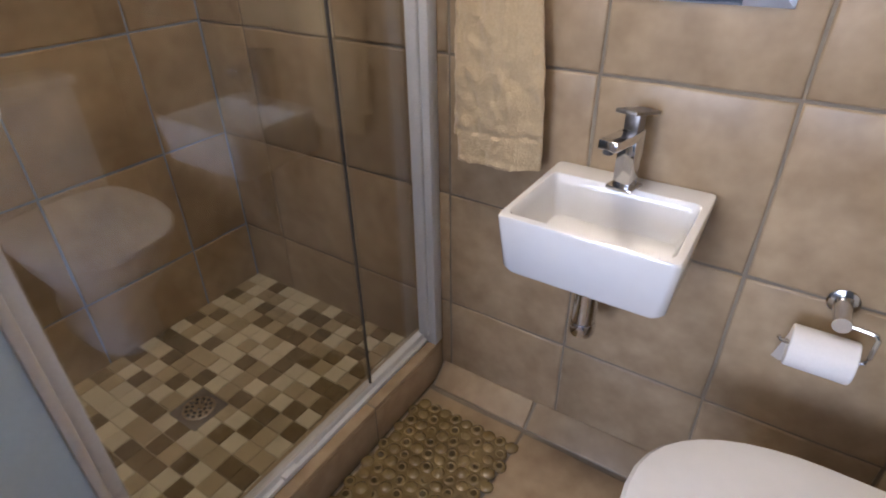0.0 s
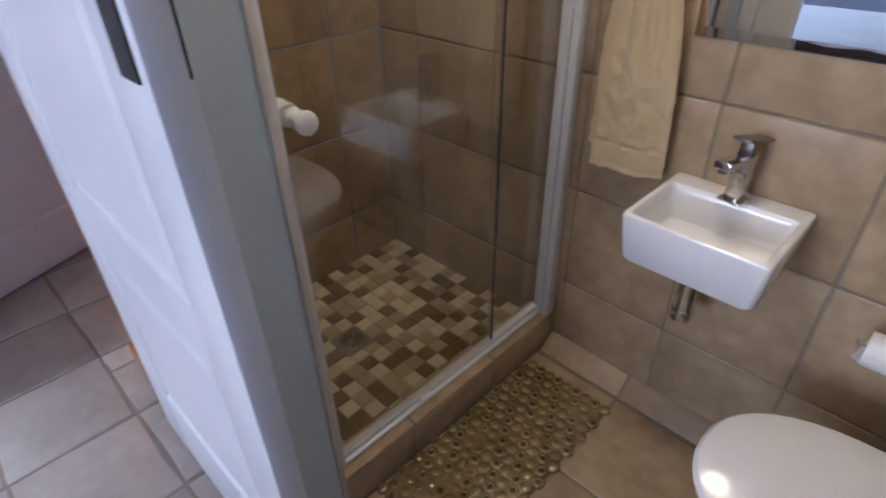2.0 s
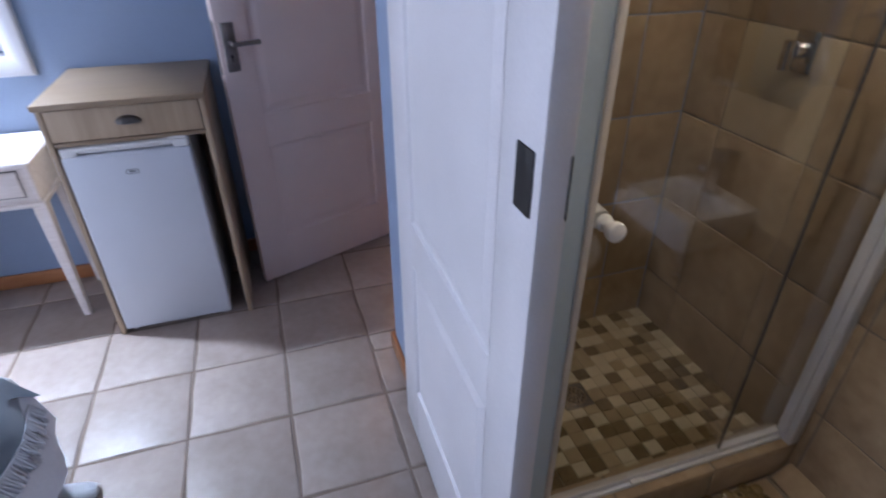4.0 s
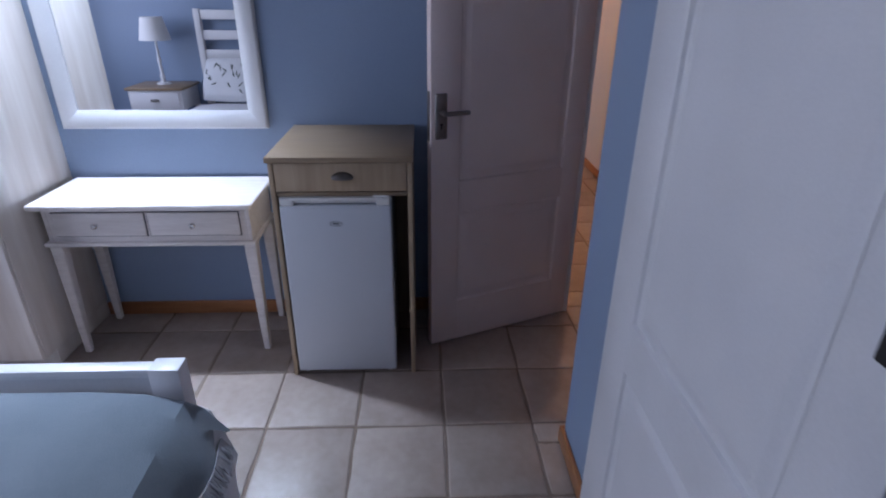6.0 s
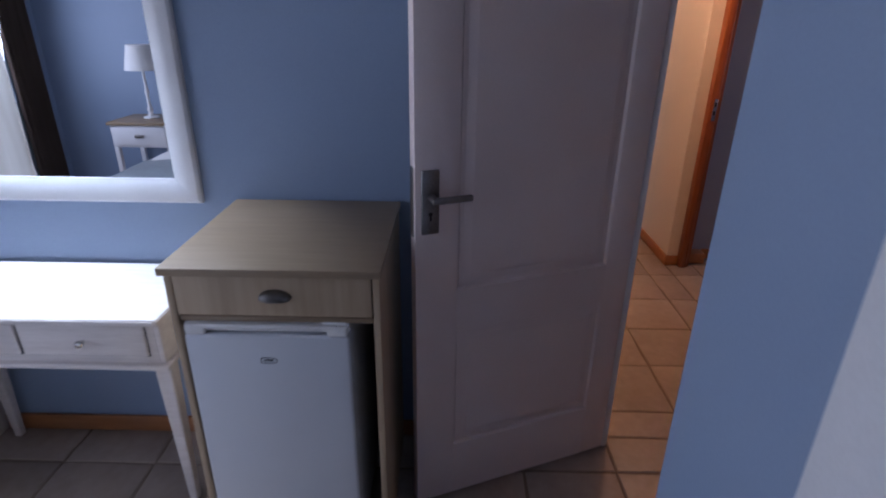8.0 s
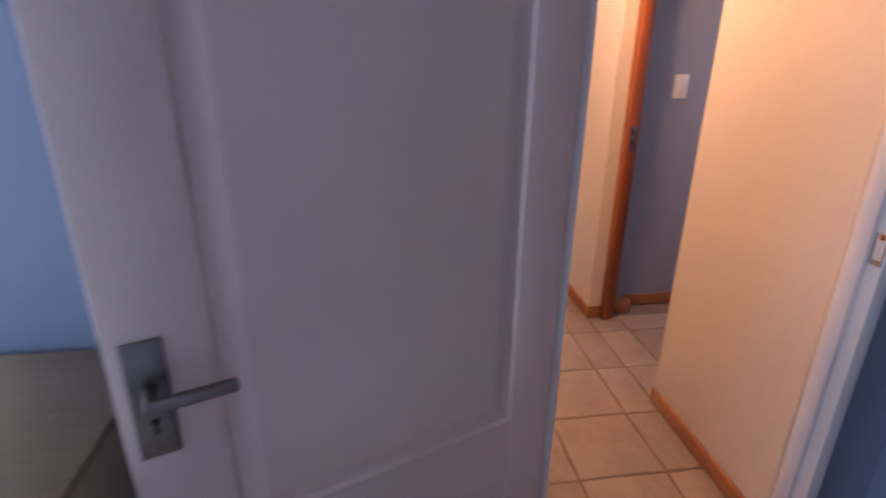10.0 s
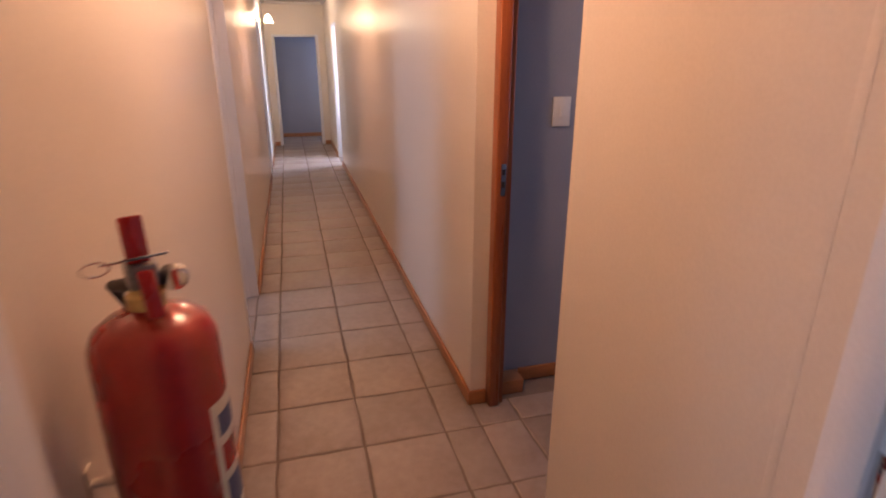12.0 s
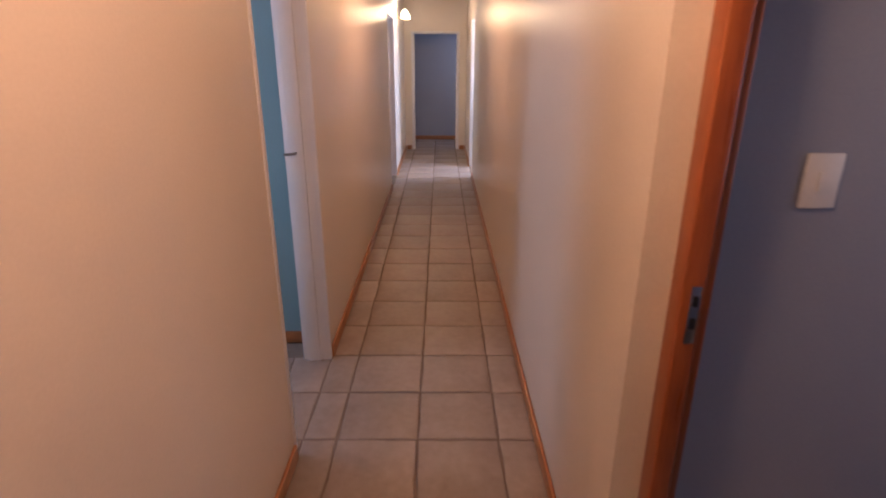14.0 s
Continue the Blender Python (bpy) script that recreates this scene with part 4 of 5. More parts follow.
def bar_fridge():
    t = thing("bar_fridge", (-0.2, -0.757, 0), "pale grey bar fridge standing in the oak cabinet", "fridge")
    y0, y1 = -0.983, -0.551
    part("body", box((-0.42, y0 + 0.004, 0.028), (-0.032, y1 - 0.004, 0.832), 0.008), FRIDGE, t)
    part("gasket", box((-0.033, y0 + 0.012, 0.034), (-0.024, y1 - 0.012, 0.822)), DARK, t)
    door = part("door", box((-0.025, y0, 0.022), (0.020, y1, 0.806), 0.009, 3), FRIDGE, t)
    bm = bmesh.new()
    add_box(bm, (-0.025, y0, 0.812), (0.010, y1, 0.838), 0.006, 3)
    add_box(bm, (0.000, y0 + 0.004, 0.806), (0.021, y0 + 0.058, 0.836), 0.006, 3)
    add_box(bm, (0.000, y1 - 0.058, 0.806), (0.021, y1 - 0.004, 0.836), 0.006, 3)
    add_box(bm, (0.008, y0 + 0.03, 0.826), (0.021, y1 - 0.03, 0.838), 0.004, 3)
    part("grip", bm, PLASTIC, door, "pale moulded grip along the door's top")
    part("hinge_cover", box((-0.06, y1 - 0.07, 0.832), (0.012, y1 - 0.006, 0.846), 0.004), PLASTIC, t)
    bm = bmesh.new()
    add_tube(bm, [(0.0206, -0.768 + 0.022 * math.copysign(abs(math.cos(radians(a))) ** 0.5, math.cos(radians(a))), 0.731 + 0.0085 * math.copysign(abs(math.sin(radians(a))) ** 0.7, math.sin(radians(a)))) for a in range(0, 361, 12)], 0.0011, 6)
    badge = part("badge_ring", bm, DARK, door, "small dark oval badge")
    part("badge_bar", box((0.0200, -0.780, 0.7285), (0.0208, -0.756, 0.7345)), DARK, badge)
    for y in (y0 + 0.03, y1 - 0.03):
        for x in (-0.36, -0.02):
            part("foot", rod((x, y, 0.0), (x, y, 0.03), 0.012), PLASTIC, t)


def wardrobe():
    t = thing("wardrobe", (-0.3, -2.85, 0), "tall wardrobe of white-washed wood beside the desk", "wardrobe")
    part("side", box((-0.538, -2.104, 0.085), (-0.022, -2.086, 2.25), 0.002), WASHED, t)
    part("side", box((-0.538, -3.60, 0.085), (-0.022, -3.582, 2.25), 0.002), WASHED, t)
    part("top", box((-0.538, -3.58, 2.232), (-0.022, -2.106, 2.25), 0.002), WASHED, t)
    part("back", box((-0.538, -3.58, 0.085), (-0.530, -2.106, 2.23), 0.0), WASHED, t)
    part("plinth", box((-0.538, -3.60, 0.0), (-0.10, -2.092, 0.084), 0.002), WASHED, t)
    for k in range(3):
        a = -2.090 - 0.503 * k
        d = part("door", box((-0.020, a - 0.499, 0.09), (-0.001, a, 2.246), 0.002), WASHED, t)
        part("handle", tube([(-0.001, a - 0.04 if k else a - 0.46, 0.95), (0.026, a - 0.04 if k else a - 0.46, 0.96), (0.026, a - 0.04 if k else a - 0.46, 1.14), (-0.001, a - 0.04 if k else a - 0.46, 1.15)], 0.006), CHROME, d)


def bed():
    t = thing("bed", (1.75, -1.85, 0), "white wooden bed with a grey-blue throw over its foot", "bed")
    y0, y1 = -2.62, -1.115
    bm = bmesh.new()
    add_box(bm, (0.705, y0 + 0.04, 0.565), (0.748, y1 - 0.084, 0.592), 0.003)
    part("foot_rail", bm, WHITE_PAINT, t)
    part("foot_panel", box((0.716, y0 + 0.05, 0.20), (0.738, y1 - 0.05, 0.566), 0.002), WHITE_PAINT, t)
    for y in (y0, y1 - 0.085):
        part("foot_post", box((0.700, y, 0.0), (0.762, y + 0.085, 0.600), 0.003), WHITE_PAINT, t)
    for y in (y0 + 0.02, y1 - 0.045):
        part("side_rail", box((0.756, y, 0.22), (2.76, y + 0.025, 0.36), 0.003), WHITE_PAINT, t)
    for y in (y0, y1 - 0.058):
        part("head_post", box((2.76, y, 0.0), (2.82, y + 0.058, 1.40), 0.003), WHITE_PAINT, t)
    for z in (0.58, 0.76, 0.94, 1.12, 1.305):
        part("head_slat", box((2.775, y0 + 0.058, z), (2.805, y1 - 0.058, z + 0.085), 0.003), WHITE_PAINT, t)
    part("mattress", box((0.775, y0 + 0.03, 0.30), (2.75, y1 - 0.03, 0.515), 0.04, 4), LINEN, t)
    # white cover with the throw over it, both hanging over the side
    def hanging(name, owner, mat, x0, length, lift, side_profile, seed):
        bm = bmesh.new()
        prof = [(-2.66, 0.20), (-2.665, 0.36), (-2.65, 0.48), (-2.60, 0.535), (-2.40, 0.545), (-2.0, 0.546), (-1.6, 0.545), (-1.35, 0.542), (-1.20, 0.53), (-1.10, 0.505), *side_profile]
        rows = []
        for i in range(40):
            x = x0 + length * i / 39
            row = []
            for j, (y, z) in enumerate(prof):
                side = 1 if j > 9 else (-1 if j < 3 else 0)
                k = noise.noise(Vector((x * 3.1, y * 2.3, z * 3 + seed)))
                corner = max(0.0, 1 - i / 7) ** 2 * (0.05 if j > 11 else 0)
                row.append(bm.verts.new((x + 0.010 * k, y + side * (0.018 * math.sin(x * 21 + 0.6) * (0.56 - z) * 3 + 0.01 * k) - corner * 0.6, z + lift * (1 if not side else 0.3) + 0.010 * k + corner - (0.03 if i == 0 and not side else 0))))
            rows.append(row)
        for a, b in zip(rows, rows[1:]):
            for j in range(len(a) - 1):
                bm.faces.new((a[j], a[j + 1], b[j + 1], b[j]))
        bmesh.ops.subdivide_edges(bm, edges=bm.edges[:], cuts=1, use_grid_fill=True, smooth=0.6)
        bmesh.ops.solidify(bm, geom=bm.faces[:], thickness=0.007)
        ob = part(name, bm, mat, owner)
        for p in ob.data.polygons:
            p.use_smooth = True
    cover = thing("bed_cover", (1.75, -1.85, 0.53), "white cotton bed cover hanging over the bed's side", "bed cover")
    hanging("cloth", cover, LINEN, 0.757, 1.75, -0.004, [(-1.055, 0.45), (-1.025, 0.38), (-0.985, 0.30), (-0.962, 0.225)], 0.0)
    w = thing("throw_blanket", (1.25, -1.75, 0.54), "grey-blue woven throw with a ragged pale fringe over the bed's foot", "blanket")
    hanging("cloth", w, BLANKET, 0.772, 0.98, 0.008, [(-1.062, 0.465), (-1.042, 0.435), (-1.026, 0.405), (-1.012, 0.372)], 0.0)
    bm = bmesh.new()
    rnd = random.Random(5)
    for i in range(190):
        x = 0.80 + 0.94 * i / 189
        y = -1.010 + 0.018 * math.sin(x * 21 + 0.6) * 0.56
        dx, dy = rnd.uniform(-0.012, 0.012), rnd.uniform(-0.004, 0.010)
        add_tube(bm, [(x, y, 0.385), (x + dx * 0.5, y + 0.012 + dy * 0.5, 0.362), (x + dx, y + 0.026 + dy * 0.6, 0.335 + rnd.uniform(-0.010, 0.012))], 0.0038, 5)
    tagged(part("fringe", bm, FRINGE, w, "pale grey fringe"), kind="stuff")
    slip = thing("slipper", (0.83, -0.985, 0.0), "white slipper lying on the floor tiles beside the bed", "slipper")
    bm = bmesh.new()
    n, rings = 24, []
    for z, f in ((0.0, 0.94), (0.004, 1.0), (0.014, 1.0), (0.018, 0.96)):
        rings.append([bm.verts.new((0.83 + 0.040 * f * math.cos(2 * math.pi * k / n) * (1 + 0.12 * math.sin(2 * math.pi * k / n)), -1.075 + 0.125 * f * math.sin(2 * math.pi * k / n), z)) for k in range(n)])
    for a, b in zip(rings, rings[1:]):
        for k in range(n):
            bm.faces.new((a[k], a[(k + 1) % n], b[(k + 1) % n], b[k]))
    bm.faces.new(rings[0])
    bm.faces.new(rings[-1])
    part("sole", bm, PLASTIC, slip)
    bm = bmesh.new()
    arcs = []
    for j in range(9):
        f = j / 8
        y = -1.06 + 0.108 * f
        half = 0.043 * (1 - 0.75 * f ** 3) ** 0.5
        arcs.append([bm.verts.new((0.83 + half * math.cos(radians(180 * k / 12)), y, 0.010 + (0.046 - 0.026 * f) * math.sin(radians(180 * k / 12)) - (0.004 if k == 6 else 0))) for k in range(13)])
    for a, b in zip(arcs, arcs[1:]):
        for k in range(12):
            bm.faces.new((a[k], a[k + 1], b[k + 1], b[k]))
    bmesh.ops.solidify(bm, geom=bm.faces[:], thickness=0.004)
    part("upper", bm, LINEN, slip)
    for k, (x, y, rz, label) in enumerate(((2.60, -2.28, 8, "white cushion with black leaf print leaning on the headboard"), (2.60, -1.48, -6, "white cushion with black leaf print leaning on the headboard"))):
        p = thing("cushion", (x, y, 0.55), label, "cushion")
        bm = bmesh.new()
        m = Matrix.Translation((x, y, 0.76)) @ pose(0, 0, 0, 0, -62, rz)
        n = 16
        grids = []
        for s in (1, -1):
            grid = []
            for i in range(n + 1):
                line = []
                for j in range(n + 1):
                    u, v = 2 * i / n - 1, 2 * j / n - 1
                    puff = 0.075 * ((1 - u ** 4) * (1 - v ** 4)) ** 0.5
                    line.append(bm.verts.new(m @ Vector((0.22 * u * (1 - 0.06 * v * v), 0.30 * v * (1 - 0.06 * u * u), s * (puff + 0.002)))))
                grid.append(line)
            for a, b in zip(grid, grid[1:]):
                for j in range(n):
                    bm.faces.new((a[j], a[j + 1], b[j + 1], b[j]))
            grids.append(grid)
        part("cover", bm, LINEN, p)
        bm = bmesh.new()
        rnd = random.Random(k)
        for _ in range(26):
            u, v, a = rnd.uniform(-0.16, 0.16), rnd.uniform(-0.24, 0.24), rnd.uniform(0, 6.3)
            puff = 0.075 * ((1 - (u / 0.22) ** 4) * (1 - (v / 0.30) ** 4)) ** 0.5
            c, s = math.cos(a), math.sin(a)
            vs = []
            for px, py in ((-0.035, 0), (-0.015, 0.007), (0.012, 0.008), (0.035, 0), (0.012, -0.006), (-0.015, -0.006)):
                vs.append(bm.verts.new(m @ Vector((u + c * px - s * py, v + s * px + c * py, puff + 0.004))))
            bm.faces.new(vs)
        tagged(part("leaf_print", bm, BLADES, p, "black printed leaves", soft=False), kind="stuff")


def bedside():
    t = thing("nightstand", (2.64, -2.97, 0), "white nightstand with a brown wooden top and one drawer", "nightstand")
    x0, x1, y0, y1 = 2.40, 2.84, -3.22, -2.72
    part("top", box((x0 - 0.02, y0 - 0.02, 0.69), (x1, y1 + 0.02, 0.715), 0.004), OAK, t)
    part("body", box((x0, y0, 0.50), (x1 - 0.01, y1, 0.69), 0.003), WHITE_PAINT, t)
    d = part("drawer", box((x0 - 0.014, y0 + 0.03, 0.52), (x0 - 0.001, y1 - 0.03, 0.672), 0.003), WHITE_PAINT, t)
    part("cup_handle", box((x0 - 0.03, (y0 + y1) / 2 - 0.04, 0.585), (x0 - 0.014, (y0 + y1) / 2 + 0.04, 0.612), 0.007, 3), DARK_CHROME, d)
    part("shelf", box((x0, y0, 0.12), (x1 - 0.01, y1, 0.14), 0.003), WHITE_PAINT, t)
    for x in (x0, x1 - 0.05):
        for y in (y0, y1 - 0.04):
            part("leg", box((x, y, 0), (x + 0.04, y + 0.04, 0.50), 0.003), WHITE_PAINT, t)
    lamp = thing("table_lamp", (2.64, -2.97, 0.715), "white table lamp with a turned stem and fabric shade", "lamp")
    part("stem", lathe([(0.004, 0), (0.065, 0), (0.066, 0.012), (0.030, 0.022), (0.018, 0.05), (0.026, 0.075), (0.016, 0.10), (0.014, 0.20), (0.022, 0.225), (0.013, 0.25), (0.012, 0.42), (0.004, 0.43)], (2.64, -2.97, 0.715), 24), WHITE_PAINT, lamp)
    part("shade", lathe([(0.138, 0.0), (0.142, 0.0), (0.098, 0.205), (0.094, 0.205)], (2.64, -2.97, 1.125), 36), SHADE, lamp)


def window_set():
    t = tagged(thing("window_1", (1.1, -4.03, 0.88), "wide white-framed bedroom window", "window"), kind="structure")
    bm = bmesh.new()
    for a, b in (((-0.42, -4.06, 0.88), (-0.37, -4.0, 2.12)), ((2.35, -4.06, 0.88), (2.40, -4.0, 2.12)), ((-0.37, -4.06, 0.88), (2.35, -4.0, 0.93)), ((-0.37, -4.06, 2.07), (2.35, -4.0, 2.12)), ((0.97, -4.06, 0.93), (1.01, -4.0, 2.07))):
        add_box(bm, a, b)
    part("window_frame", bm, ALUMINIUM, t)
    for a, b in ((-0.37, 0.97), (1.01, 2.35)):
        part("pane", box((a, -4.035, 0.93), (b, -4.029, 2.07)), CLEAR_GLASS, t, soft=False).visible_shadow = False
    for x in (-0.38, 2.46):
        c = thing("curtain", (x + 0.1, -3.9, 0), "dark brown curtain drawn back beside the window", "curtain", "bedroom curtains")
        bm = bmesh.new()
        cols = []
        for i in range(40):
            u = i / 39
            cols.append([bm.verts.new((x - 0.12 + 0.34 * u, -3.90 + 0.03 * math.sin(u * 40), z)) for z in (0.03, 1.0, 2.2)])
        for a, b in zip(cols, cols[1:]):
            for j in range(2):
                bm.faces.new((a[j], a[j + 1], b[j + 1], b[j]))
        bmesh.ops.solidify(bm, geom=bm.faces[:], thickness=0.004)
        part("cloth", bm, CURTAIN, c)
    part_rail = part("curtain_rail", rod((-0.5, -3.9, 2.22), (2.78, -3.9, 2.22), 0.012), DARK_CHROME)
    tagged(part_rail, "dark metal curtain rail over the window", "curtain rail")


def ceiling_downlight():
    t = thing("downlight", (-0.40, -1.90, 2.40), "cool white recessed ceiling downlight above the desk", "downlight")
    part("rim", lathe([(0.066, 0.018), (0.070, 0.0), (0.086, 0.002), (0.088, 0.018)], (-0.40, -1.90, 2.402), 32), WHITE_PAINT, t)
    part("diffuser", lathe([(0.003, 0.0), (0.066, 0.0), (0.066, 0.006), (0.003, 0.006)], (-0.40, -1.90, 2.408), 32), COOL_GLOW, t)


ceiling_downlight()
desk()
bedroom_mirror()
fridge_cabinet()
bar_fridge()
wardrobe()
bed()
bedside()
window_set()


# ---- corridor ----
def extinguisher():
    x, y = -0.805, 0.318
    t = thing("fire_extinguisher", (x, y, 0.785), "red fire extinguisher hung on the cream corridor wall", "fire extinguisher")
    part("cylinder", lathe([(0.004, 0.0), (0.060, 0.0), (0.074, 0.006), (0.0795, 0.02), (0.0805, 0.03), (0.0805, 0.458), (0.0785, 0.476), (0.071, 0.494), (0.055, 0.507), (0.034, 0.515), (0.021, 0.519), (0.019, 0.528), (0.004, 0.528)], (x, y, 0.785), 48), RED_ENAMEL, t)
    part("neck", lathe([(0.004, 0), (0.024, 0), (0.024, 0.016), (0.018, 0.020), (0.016, 0.034), (0.004, 0.034)], (x, y, 1.308), 24), BRASS, t, "brass valve neck")
    m = Matrix.Translation((x, y, 1.345)) @ pose(0, 0, 0, 0, 0, 25)
    part("valve", box((-0.016, -0.018, -0.010), (0.016, 0.018, 0.022), 0.004, m=m), DARK_CHROME, t)
    part("carry_handle", box((0.012, -0.010, -0.050), (0.022, 0.010, 0.012), 0.003, m=m @ pose(0.012, 0, 0, 0, -25, 0)), RED_ENAMEL, t, "red lower handle")
    part("squeeze_lever", box((-0.005, -0.014, 0.020), (0.003, 0.014, 0.082), 0.003, m=m @ pose(0, 0, 0, 0, -8, 0)), RED_ENAMEL, t, "red squeeze lever standing up")
    part("safety_pin", tube([tuple(m @ Vector(p)) for p in ((0.006, -0.044, 0.030), (0.006, 0.034, 0.030))], 0.0022, 8), CHROME, t)
    part("pin_ring", tube([tuple(m @ Vector((0.006 + 0.003 * math.sin(radians(a)), -0.050 + 0.016 * math.cos(radians(a)), 0.026 + 0.010 * math.sin(radians(a))))) for a in range(0, 361, 24)], 0.0014, 6), CHROME, t)
    gauge = part("gauge", lathe([(0.003, 0), (0.017, 0), (0.018, 0.004), (0.017, 0.016), (0.003, 0.017)], (0, 0, 0), 24, m @ pose(0.010, 0.040, -0.004, 50, 60, 0)), CHROME, t, "round chrome pressure gauge")
    part("gauge_stem", rod(m @ Vector((0.0, 0.016, -0.012)), m @ Vector((0.010, 0.042, -0.004)), 0.009), BRASS, t)
    part("hose", tube([(x - 0.01, y - 0.016, 1.335), (x - 0.05, y - 0.05, 1.32), (x - 0.085, y - 0.045, 1.24), (x - 0.09, y - 0.04, 1.05), (x - 0.088, y - 0.04, 0.90)], 0.010), BLACK, t, "black rubber hose")
    n = 14

    def wrap(r, a0, a1, z0, z1):
        b = bmesh.new()
        cols = [[b.verts.new((x + r * math.cos(radians(a0 + (a1 - a0) * i / n)), y + r * math.sin(radians(a0 + (a1 - a0) * i / n)), z)) for z in (z0, z1)] for i in range(n + 1)]
        for p, q in zip(cols, cols[1:]):
            b.faces.new((p[0], q[0], q[1], p[1]))
        return b
    lab = part("label", wrap(0.0809, 52, 150, 0.90, 1.17), LABEL, t, "white instruction label with blue and red bands")
    for z0, z1, mat in ((1.115, 1.150, LABEL_BLUE), (1.055, 1.100, RED_ENAMEL), (0.985, 1.04, LABEL_BLUE), (0.915, 0.968, LABEL_BLUE)):
        part("label_band", wrap(0.0813, 60, 142, z0, z1), mat, lab)
    b = bmesh.new()
    add_box(b, (x - 0.012, 0.200, 1.00), (x + 0.012, 0.203, 1.07), 0.001)
    add_box(b, (x - 0.008, 0.202, 1.040), (x + 0.008, y - 0.074, 1.046), 0.001)
    part("bracket", b, CREAM_TRIM, t, "cream painted wall bracket")
    t.location = (-0.93, 0.318, 0.70)


def light_switch():
    t = thing("light_switch", (-2.399, 1.70, 1.30), "white plastic light switch on the grey-blue wall", "switch")
    plate = part("plate", box((-2.3995, 1.603, 1.246), (-2.391, 1.685, 1.370), 0.003), PLASTIC, t)
    part("rocker", box((-2.392, 1.633, 1.285), (-2.387, 1.655, 1.330), 0.002), PLASTIC, plate)
    s = thing("light_switch", (-3.0, 1.21, 1.3), "white plastic light switch far down the cream wall", "switch")
    part("plate", box((-8.30, 1.207, 1.24), (-8.23, 1.2145, 1.36), 0.003), PLASTIC, s)
    s.location = (-8.265, 1.21, 1.24)
    for c in s.children:
        c.matrix_parent_inverse = s.matrix_basis.inverted()


def wall_lamp():
    x, z = -8.95, 2.02
    t = thing("wall_lamp", (x, 0.20, z), "lit wall lamp with scrolled brass arms and glass shades", "wall lamp")
    part("back_plate", lathe([(0.004, 0), (0.05, 0), (0.052, 0.008), (0.03, 0.018), (0.004, 0.02)], (0, 0, 0), 24, Matrix.Translation((x, 0.201, z)) @ pose(0, 0, 0, -90, 0, 0)), BRASS, t)
    for s in (-1, 1):
        arm = part("arm", tube([(x, 0.215, z), (x + s * 0.03, 0.27, z - 0.04), (x + s * 0.07, 0.31, z - 0.03), (x + s * 0.10, 0.33, z + 0.03), (x + s * 0.11, 0.33, z + 0.07)], 0.006), BRASS, t)
        part("shade", lathe([(0.016, 0.07), (0.028, 0.06), (0.045, 0.02), (0.060, -0.03), (0.057, -0.03), (0.042, 0.02)], (x + s * 0.11, 0.33, z + 0.0), 24), GLOW, arm, "glowing glass shade")


extinguisher()
light_switch()
wall_lamp()


# ---- pieces: tiles, mosaic and pebbles ----
def tile_mesh(name, w, d, thick, mat, seed=0, wave=0.0025, round_=0.006):
    """A slab with an uneven outline and a rounded top edge; top at z 0."""
    rnd = random.Random(seed)
    bm = bmesh.new()
    outline = []
    for (ax, ay), (bx, by) in zip(((-1, -1), (1, -1), (1, 1), (-1, 1)), ((1, -1), (1, 1), (-1, 1), (-1, -1))):
        for k in range(3):
            f = k / 3
            jx, jy = rnd.uniform(-wave, wave), rnd.uniform(-wave, wave)
            outline.append(((ax + (bx - ax) * f) * w / 2 + jx, (ay + (by - ay) * f) * d / 2 + jy))
    rings = []
    for inset, z in ((0.0, -thick), (0.0, -round_ * 0.7), (round_ * 0.35, -round_ * 0.18), (round_, 0.0)):
        rings.append([bm.verts.new((x * (1 - 2 * inset / w), y * (1 - 2 * inset / d), z)) for x, y in outline])
    for a, b in zip(rings, rings[1:]):
        for i in range(12):
            bm.faces.new((a[i], a[(i + 1) % 12], b[(i + 1) % 12], b[i]))
    bm.faces.new(rings[-1])
    me = mesh_of(name, bm, mat)
    return smooth(me, 50)


def lay(name, me, parent, m):
    ob = new(name, me)
    ob.parent = parent
    ob.matrix_basis = parent.matrix_basis.inverted() @ m
    return ob


T = 0.35
cache = {}


def sized(w, d, mat, key, count, thick=0.012, wave=0.0025, round_=0.006):
    """One of a few uneven tiles of that size, shared by all alike."""
    k = (round(w, 3), round(d, 3), mat.name, key % count)
    if k not in cache:
        cache[k] = tile_mesh("tile", w, d, thick, mat, int(k[0] * 997 + k[1] * 131) + key % count * 17, wave, round_)
    return cache[k]


def floor_tiles(parent, x0, x1, y0, y1, skip=()):
    rnd = random.Random(3)
    gap = 0.010
    i0, i1, j0, j1 = math.floor(x0 / T), math.ceil(x1 / T), math.floor(y0 / T), math.ceil(y1 / T)
    n = 0
    for i in range(i0, i1):
        for j in range(j0, j1):
            a, b, c, d = max(i * T, x0) + gap / 2, min((i + 1) * T, x1) - gap / 2, max(j * T, y0) + gap / 2, min((j + 1) * T, y1) - gap / 2
            if b - a < 0.02 or d - c < 0.02:
                continue
            n += 1
            lay("tile", sized(b - a, d - c, FLOOR_TILE, n, 5, wave=0.0036), parent,
                Matrix.Translation(((a + b) / 2, (c + d) / 2, rnd.uniform(-0.0012, 0.0))) @ pose(0, 0, 0, rnd.uniform(-0.12, 0.12), rnd.uniform(-0.12, 0.12), rnd.uniform(-0.15, 0.15)))


